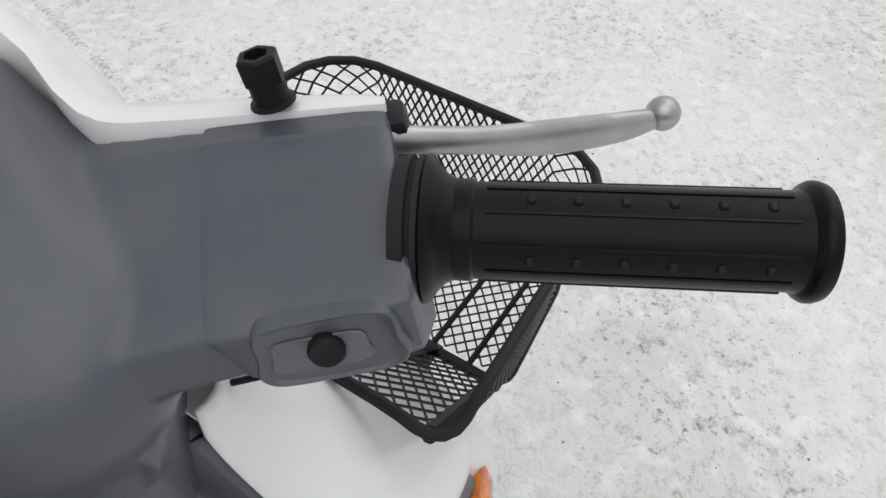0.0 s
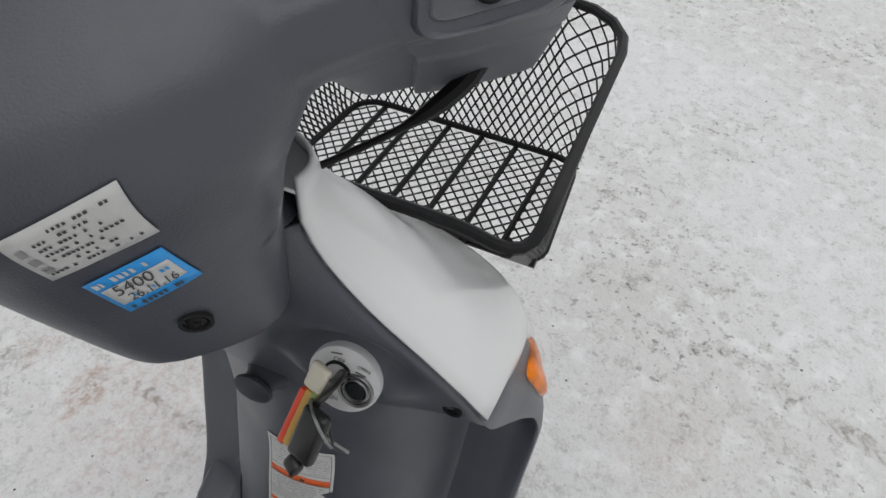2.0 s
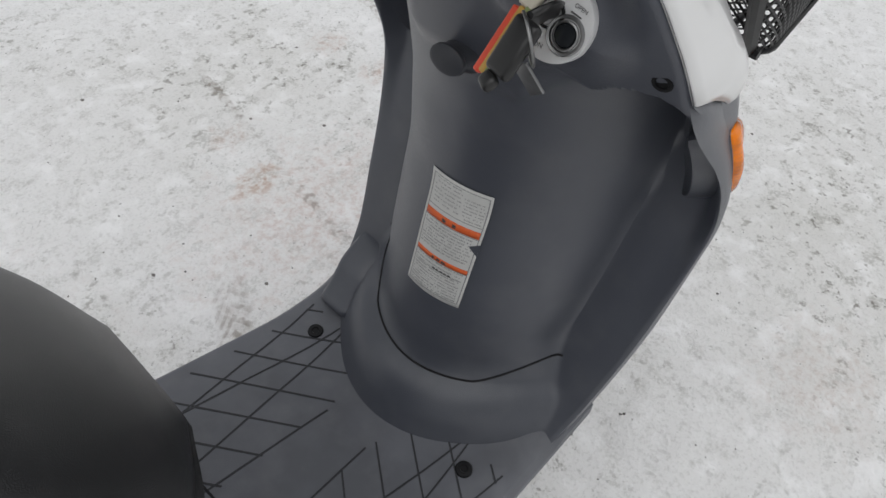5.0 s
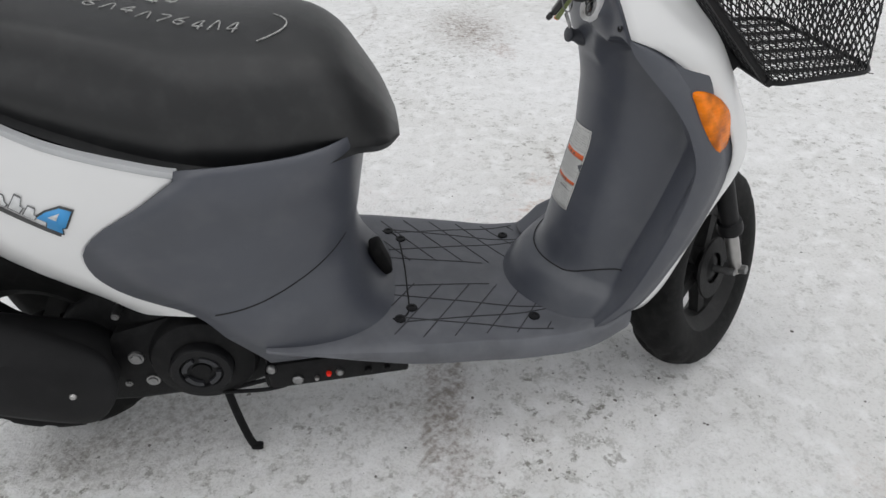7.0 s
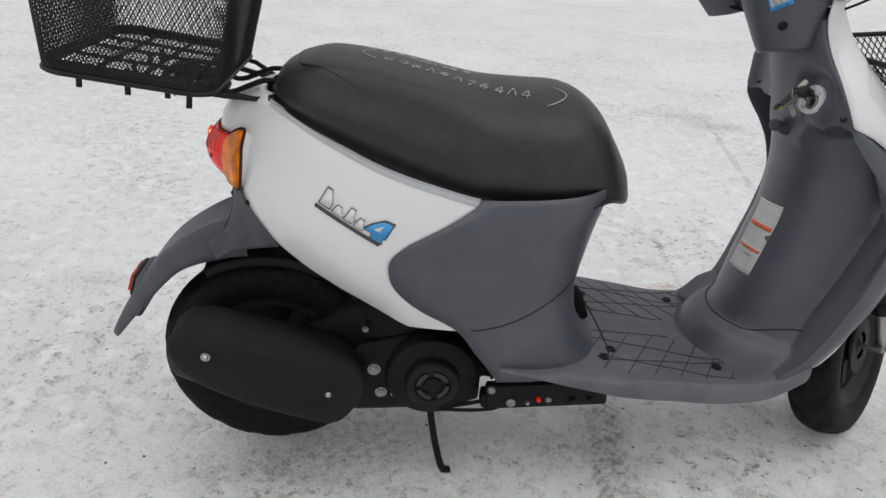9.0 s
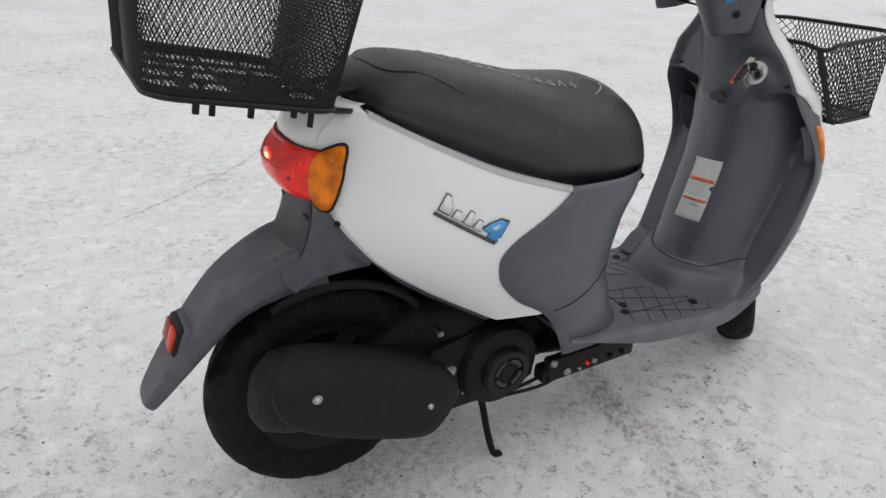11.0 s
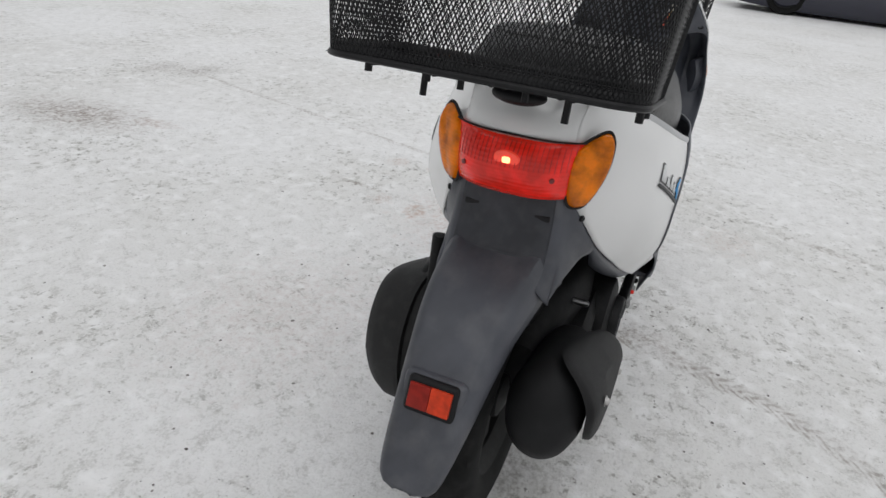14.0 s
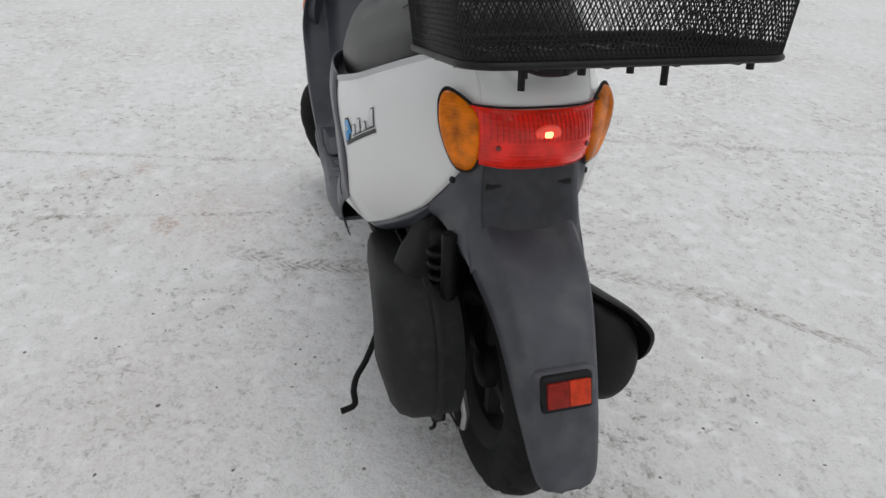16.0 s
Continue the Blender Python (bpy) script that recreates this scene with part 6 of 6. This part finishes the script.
def bar_between(a, b, side, wide, thick_, bev):
    z = (b - a).normalized()
    x = (side - z * side.dot(z)).normalized()
    y = z.cross(x)
    m = Matrix.Translation((a + b) / 2) @ Matrix((x, y, z)).transposed().to_4x4()
    return block(bmesh.new(), (wide, thick_, (b - a).length), m, bev, 3)


LK = lambda u, v, w: LOCK @ Vector((u, v, w))
across = LOCK.to_3x3() @ Vector((1, 0.25, 0.2))
t0, t1, t2 = LK(-0.006, 0.026, 0.022), LK(-0.011, 0.006, 0.024), LK(-0.024, -0.042, 0.027)
part("tag_top", bar_between(t0, t1, across, 0.0125, 0.005, 0.002), IVORY, keys, "ivory plastic tag top")
w3 = across.normalized() * 0.0042
for i, mt in enumerate((TAG_RED, TAG_YELLOW, TAG_GREEN)):
    part("tag_stripe", bar_between(t1 + w3 * (i - 1), t2 + w3 * (i - 1), across, 0.0044, 0.0058, 0.0008), mt, keys)
f0, f1 = LK(0.002, 0.004, 0.036), LK(-0.006, -0.034, 0.042)
part("second_key_head", bar_between(f0, f1, across, 0.018, 0.0075, 0.0034), KEY_BLACK, keys, "black plastic key fob")
part("fob_end", bar_between(f1, LK(-0.012, -0.044, 0.044), across, 0.011, 0.007, 0.003), KEY_BLACK, keys)
bl0, bl1 = LK(0.0, -0.026, 0.028), LK(0.015, -0.042, 0.02)
part("key_blade", bar_between(bl0, bl1, across, 0.0105, 0.002, 0.0004), STEEL, keys, "bright steel key blade")


# ---- baskets ----
def round_rect(x0, x1, hy, r, n=96):
    """n points round a rectangle with round corners, evenly spaced."""
    pts = []
    for cx, cy, a0 in ((x1 - r, hy - r, 0), (x0 + r, hy - r, 90), (x0 + r, -hy + r, 180), (x1 - r, -hy + r, 270)):
        for k in range(13):
            a = radians(a0 + 90 * k / 12)
            pts.append(Vector((cx + r * math.cos(a), cy + r * math.sin(a))))
    L = [0.0]
    for a, b in zip(pts, pts[1:] + pts[:1]):
        L.append(L[-1] + (b - a).length)
    out = []
    j = 0
    for k in range(n):
        t = L[-1] * k / n
        while L[j + 1] < t:
            j += 1
        out.append(pts[j].lerp(pts[(j + 1) % len(pts)], (t - L[j]) / max(1e-9, L[j + 1] - L[j])))
    return out


def strand(bm, a, b, out, wide, deep):
    """One straight strand of expanded metal."""
    d = (b - a).normalized()
    s = d.cross(out).normalized() * wide / 2
    o = out.normalized() * deep / 2
    va = [bm.verts.new(a + q) for q in (s + o, -s + o, -s - o, s - o)]
    vb = [bm.verts.new(b + q) for q in (s + o, -s + o, -s - o, s - o)]
    for i in range(4):
        bm.faces.new((va[i], va[(i + 1) % 4], vb[(i + 1) % 4], vb[i]))


def wall_mesh(low, high, n, rows, wide, deep):
    """Diamond mesh between two rings of n points."""
    bm = bmesh.new()
    c = sum(low, Vector()) / n

    def at(i, j):
        u = (i % (2 * n)) / 2
        k = int(u)
        f = u - k
        p = low[k % n].lerp(low[(k + 1) % n], f)
        q = high[k % n].lerp(high[(k + 1) % n], f)
        return p.lerp(q, j / rows)
    for j in range(rows):
        for i in range(n):
            a = 2 * i + (j % 2)
            p = at(a, j)
            o = p - c
            o.z *= 0.1
            strand(bm, p, at(a + 1, j + 1), o, wide, deep)
            strand(bm, p, at(a - 1 + 2 * n, j + 1), o, wide, deep)
    return bm


def floor_mesh(inside, corner, du, dv, nu, nv, wide, deep):
    bm = bmesh.new()
    up_ = du.cross(dv)
    for j in range(nv):
        for i in range(nu):
            for k in (0, 1):
                a = corner + du * (i + 0.5 * (j % 2)) + dv * j
                b = corner + du * (i + 0.5 * (j % 2) + (0.5 if k else -0.5)) + dv * (j + 1)
                if inside(a) and inside(b):
                    strand(bm, a, b, up_, wide, deep)
    return bm


def basket(name, label, low, high, n, rows, wide, deep, rim_r, cell, low_frame, low_box, ribs):
    b = part(name, tube(bmesh.new(), high, rim_r, 8, closed=True), WIRE, scooter, label)
    part("base_rim", tube(bmesh.new(), low, rim_r * 0.8, 8, closed=True), WIRE, b)
    tagged(part("wall_mesh", wall_mesh(low, high, n, rows, wide, deep), WIRE, b), kind="stuff")
    x0, x1, hy = low_box

    def inside(p):
        q = low_frame.inverted() @ p
        return x0 < q.x < x1 and abs(q.y) < hy
    du, dv = low_frame.to_3x3() @ Vector((0, cell[0], 0)), low_frame.to_3x3() @ Vector((cell[1], 0, 0))
    nu, nv = int(2 * hy / cell[0]) + 2, int((x1 - x0) / cell[1]) + 1
    fm2 = floor_mesh(inside, low_frame @ Vector((x0, -hy - cell[0], 0)), du, dv, nu, nv, wide, deep * 0.6)
    tagged(part("base_mesh", fm2, WIRE, b), kind="stuff")
    for a, c in ribs:
        part("base_rib", tube(bmesh.new(), [low_frame @ Vector(a), low_frame @ Vector(c)], rim_r * 0.75, 6), WIRE, b)
    return b


# front basket, fixed to the front cover
def basket_ring(x0, x1, w0, w1, r0, r1):
    """Points round the basket with the same number on each side and corner; rear edge at x0, front edge at x1."""
    pts = []
    for (ax, ay), (bx, by), n, (cx, cy, r, a0) in (
            ((x1, -w1 + r1), (x1, w1 - r1), 20, (x1 - r1, w1 - r1, r1, 0)), ((x1 - r1, w1), (x0 + r0, w0), 16, (x0 + r0, w0 - r0, r0, 90)),
            ((x0, w0 - r0), (x0, -w0 + r0), 20, (x0 + r0, -w0 + r0, r0, 180)), ((x0 + r0, -w0), (x1 - r1, -w1), 16, (x1 - r1, -w1 + r1, r1, 270))):
        pts += [Vector((lerp(ax, bx, k / n), lerp(ay, by, k / n))) for k in range(n)]
        pts += [Vector((cx + r * math.cos(radians(a0 + 22.5 * k)), cy + r * math.sin(radians(a0 + 22.5 * k)))) for k in range(4)]
    return pts


lo2 = basket_ring(1.092, 1.25, 0.139, 0.131, 0.02, 0.028)
hi2 = basket_ring(0.943, 1.222, 0.158, 0.154, 0.022, 0.06)
NF = len(lo2)
low = [Vector((p.x, p.y, 0.625 + 0.03 * (p.x - 1.17))) for p in lo2]
high = [Vector((p.x, p.y, 0.8 + 0.082 * (p.x - 1.15) - 0.008 * ease(0.98, 0.95, p.x) * ease(0.11, 0.158, abs(p.y)))) for p in hi2]
ff = pose(0, 0, 0.625)
fb = basket("front_basket", "black wire mesh front basket", low, high, NF, 18, 0.0017, 0.0015, 0.0044, (0.0135, 0.0075), ff, (1.094, 1.248, 0.132),
            [((1.093, y, -0.001), (1.249, y, -0.001)) for y in (-0.1, -0.06, -0.02, 0.02, 0.06, 0.1)])
part("base_bar", tube(bmesh.new(), [(1.093, -0.136, 0.623), (1.093, 0.136, 0.623)], 0.0055, 8), WIRE, fb)
for s in (-1, 1):
    k = max(range(NF), key=lambda i: s * lo2[i].y - 2 * lo2[i].x)
    part("corner_wire", tube(bmesh.new(), [low[k], high[k]], 0.006, 8), WIRE, fb)
    # hanger between the cover and the slanting rear wall
    part("stay", bar_between(Vector((0.952, s * 0.055, 0.758)), Vector((1.1, s * 0.055, 0.618)), Vector((0, 1, 0)), 0.03, 0.009, 0.002), BLACK, fb)
    part("stay_bracket", block(bmesh.new(), (0.035, 0.03, 0.03), pose(1.072, s * 0.055, 0.634) @ pose(0, 0, 0, 0, 42, 0), 0.004), BLACK, fb)
bm = bmesh.new()
tube(bm, [(1.03, -0.055, 0.64), (1.075, -0.055, 0.632)], 0.005, 8)
part("mounting_bolt", mirrored(bm), STEEL, fb)
part("mounting_bolt", bm, STEEL, fb)

# rear basket on its rack; it leans up towards the rear
tilt = pose(-0.135, 0, 0.7345) @ pose(0, 0, 0, 0, 8, 0)
NR = 216
lo2 = round_rect(-0.112, 0.106, 0.163, 0.035, NR)
hi2 = round_rect(-0.135, 0.135, 0.185, 0.04, NR)
low = [tilt @ Vector((p.x, p.y, 0)) for p in lo2]
high = [tilt @ Vector((p.x, p.y, 0.24)) for p in hi2]
rb_ = basket("rear_basket", "black expanded-metal rear basket on a tube rack", low, high, NR, 50, 0.00095, 0.0011, 0.0045, (0.0105, 0.0082), tilt, (-0.11, 0.104, 0.161),
             [((-0.11, y, -0.002), (0.104, y, -0.002)) for y in (-0.1, -0.035, 0.035, 0.1)] + [((x, -0.16, -0.003), (x, 0.16, -0.003)) for x in (-0.06, 0.0, 0.06)])
bm = bmesh.new()
loft(bm, [[v for v in low], [tilt @ Vector((p.x * 1.008, p.y * 1.008, 0.012)) for p in lo2]], True)
part("base_band", bm, WIRE, rb_, thick=0.0015)
bm = bmesh.new()
block(bm, (0.07, 0.05, 0.01), tilt @ pose(0.05, 0, -0.008), 0.004)
part("mounting_plate", bm, BLACK, rb_)
for x, y, l in ((-0.025, 0.08, 0.03), (-0.025, -0.08, 0.03), (-0.03, 0.036, 0.016), (-0.03, -0.036, 0.016), (0.075, -0.145, 0.02), (0.0, -0.155, 0.012), (-0.06, -0.155, 0.012), (0.05, -0.155, 0.008), (-0.09, 0.05, 0.008), (-0.1, 0.11, 0.008)):
    bm = bmesh.new()
    tube(bm, [tilt @ Vector((x, y, -0.002)), tilt @ Vector((x, y, -0.004 - l))], 0.004, 8)
    part("fixing_bolt", bm, BLACK, rb_)

bm = bmesh.new()
loop = [(0.06, -0.075, 0.693), (0.0, -0.078, 0.7), (-0.05, -0.078, 0.712), (-0.1, -0.07, 0.72), (-0.12, -0.045, 0.723), (-0.12, 0.045, 0.723), (-0.1, 0.07, 0.72), (-0.05, 0.078, 0.712), (0.0, 0.078, 0.7), (0.06, 0.075, 0.693)]
tube(bm, spl(loop, 60), 0.0044, 8)
rack = part("rear_rack", bm, BLACK, scooter, "black tube rack behind the seat")
for s in (-1, 1):
    bm = bmesh.new()
    tube(bm, spl([(0.06, s * 0.04, 0.715), (0.02, s * 0.045, 0.718), (-0.03, s * 0.045, 0.7), (-0.06, s * 0.04, 0.712), (-0.11, s * 0.035, 0.72)], 20), 0.004, 8)
    part("inner_tube", bm, BLACK, rack)
    bm = bmesh.new()
    tube(bm, [(0.02, s * 0.078, 0.698), (-0.02, s * 0.12, 0.712), (-0.04, s * 0.125, 0.716)], 0.004, 8)
    part("side_tube", bm, BLACK, rack)
for x, z in ((-0.06, 0.713),):
    bm = bmesh.new()
    tube(bm, [(x, -0.077, z), (x, 0.077, z)], 0.004, 8)
    part("cross_tube", bm, BLACK, rack)
bm = bmesh.new()
bmesh.ops.create_uvsphere(bm, u_segments=16, v_segments=10, radius=1.0)
bmesh.ops.transform(bm, matrix=pose(-0.06, 0, 0.7) @ Matrix.Diagonal((0.022, 0.035, 0.012, 1)), verts=bm.verts)
part("rack_boss", bm, BLACK, rack)


# ---- grit on the snow ----
rng = random.Random(11)
bm = bmesh.new()
for k in range(3200):
    r = 0.15 + 3.2 * rng.random() ** 0.8
    a = rng.uniform(0, 2 * math.pi)
    x, y = 0.5 + r * math.cos(a) * 1.1, r * math.sin(a)
    s = 0.001 + 0.0036 * rng.random() ** 5
    p = Vector((x, y, 0))
    c = Vector((x, y, 0.006 * noise.noise(p * 2.1) + 0.005 * noise.noise(p * 7.0) + 0.005 * noise.noise(p * 23.0) - 0.004 + s * 0.1))
    turn = rng.uniform(0, 6.28)
    ring = [bm.verts.new(c + Vector((s * rng.uniform(0.5, 1.4) * math.cos(turn + j * 1.047), s * rng.uniform(0.5, 1.4) * math.sin(turn + j * 1.047), -s * 0.1))) for j in range(6)]
    tip = bm.verts.new(c + Vector((0, 0, s * 0.5)))
    for i in range(6):
        bm.faces.new((ring[i], ring[(i + 1) % 6], tip))
me = bpy.data.meshes.new("grit")
bm.to_mesh(me)
bm.free()
me.materials.append(paint("grit_stone", (0.16, 0.15, 0.14), 0.85, vary=0.5, scale=60))
tagged(new("grit", me), "dark grit scattered on the snow", "grit", kind="stuff")


# ---- parked cars, far off ----
def parked_car(m, label):
    car = new("car")
    car.matrix_world = m
    tagged(car, label, "car", group="parked cars")
    bm = bmesh.new()
    rings = []
    # dark body runs down near the snow, standing in for shade under the car
    for y, lo, hi, w in ((-2.1, 0.4, 0.62, 0.7), (-2.05, 0.12, 0.75, 0.78), (-1.2, 0.06, 0.92, 0.84), (0.0, 0.05, 0.95, 0.85), (1.3, 0.06, 0.95, 0.84), (1.95, 0.12, 0.85, 0.78), (2.05, 0.4, 0.7, 0.7)):
        rings.append([Vector((sx * w, y, z)) for sx, z in ((-0.9, lo), (-1, lo + 0.12), (-1, (lo + hi) / 2), (-0.95, hi), (0, hi + 0.04), (0.95, hi), (1, (lo + hi) / 2), (1, lo + 0.12), (0.9, lo))])
    loft(bm, rings, True, True)
    body = part("body", bm, CAR_PAINT, car)
    bm = bmesh.new()
    loft(bm, [[Vector((sx * w, y, z)) for sx, z in ((-1, 0.93), (-0.82, h), (0.82, h), (1, 0.93))] for y, h, w in ((-1.15, 0.95, 0.8), (-0.5, 1.42, 0.78), (1.0, 1.44, 0.78), (1.75, 0.97, 0.78))], True, True)
    part("cabin", bm, CAR_GLASS, car)
    for sx in (-1, 1):
        for y in (-1.3, 1.25):
            g = pose(sx * 0.76, y, 0.3) @ Matrix.Rotation(radians(90 * sx), 4, "Y")
            bm = bmesh.new()
            lathe(bm, ((0, 0.02), (0.19, 0.03), (0.2, 0.06), (0.22, 0.09), (0.28, 0.09), (0.3, 0.06), (0.3, -0.08), (0, -0.08)), g, 28)
            wh = part("wheel", bm, RUBBER, car)
            bm = bmesh.new()
            lathe(bm, ((0, 0.05), (0.06, 0.05), (0.18, 0.04), (0.2, 0.07), (0.205, 0.085)), g, 28)
            part("rim", bm, CASE, wh)
    return car


parked_car(pose(12.6, -2.15, 0), "dark blue parked car far off on the snow")
parked_car(pose(17.7, 6.0, 0), "dark blue parked car far off on the snow")
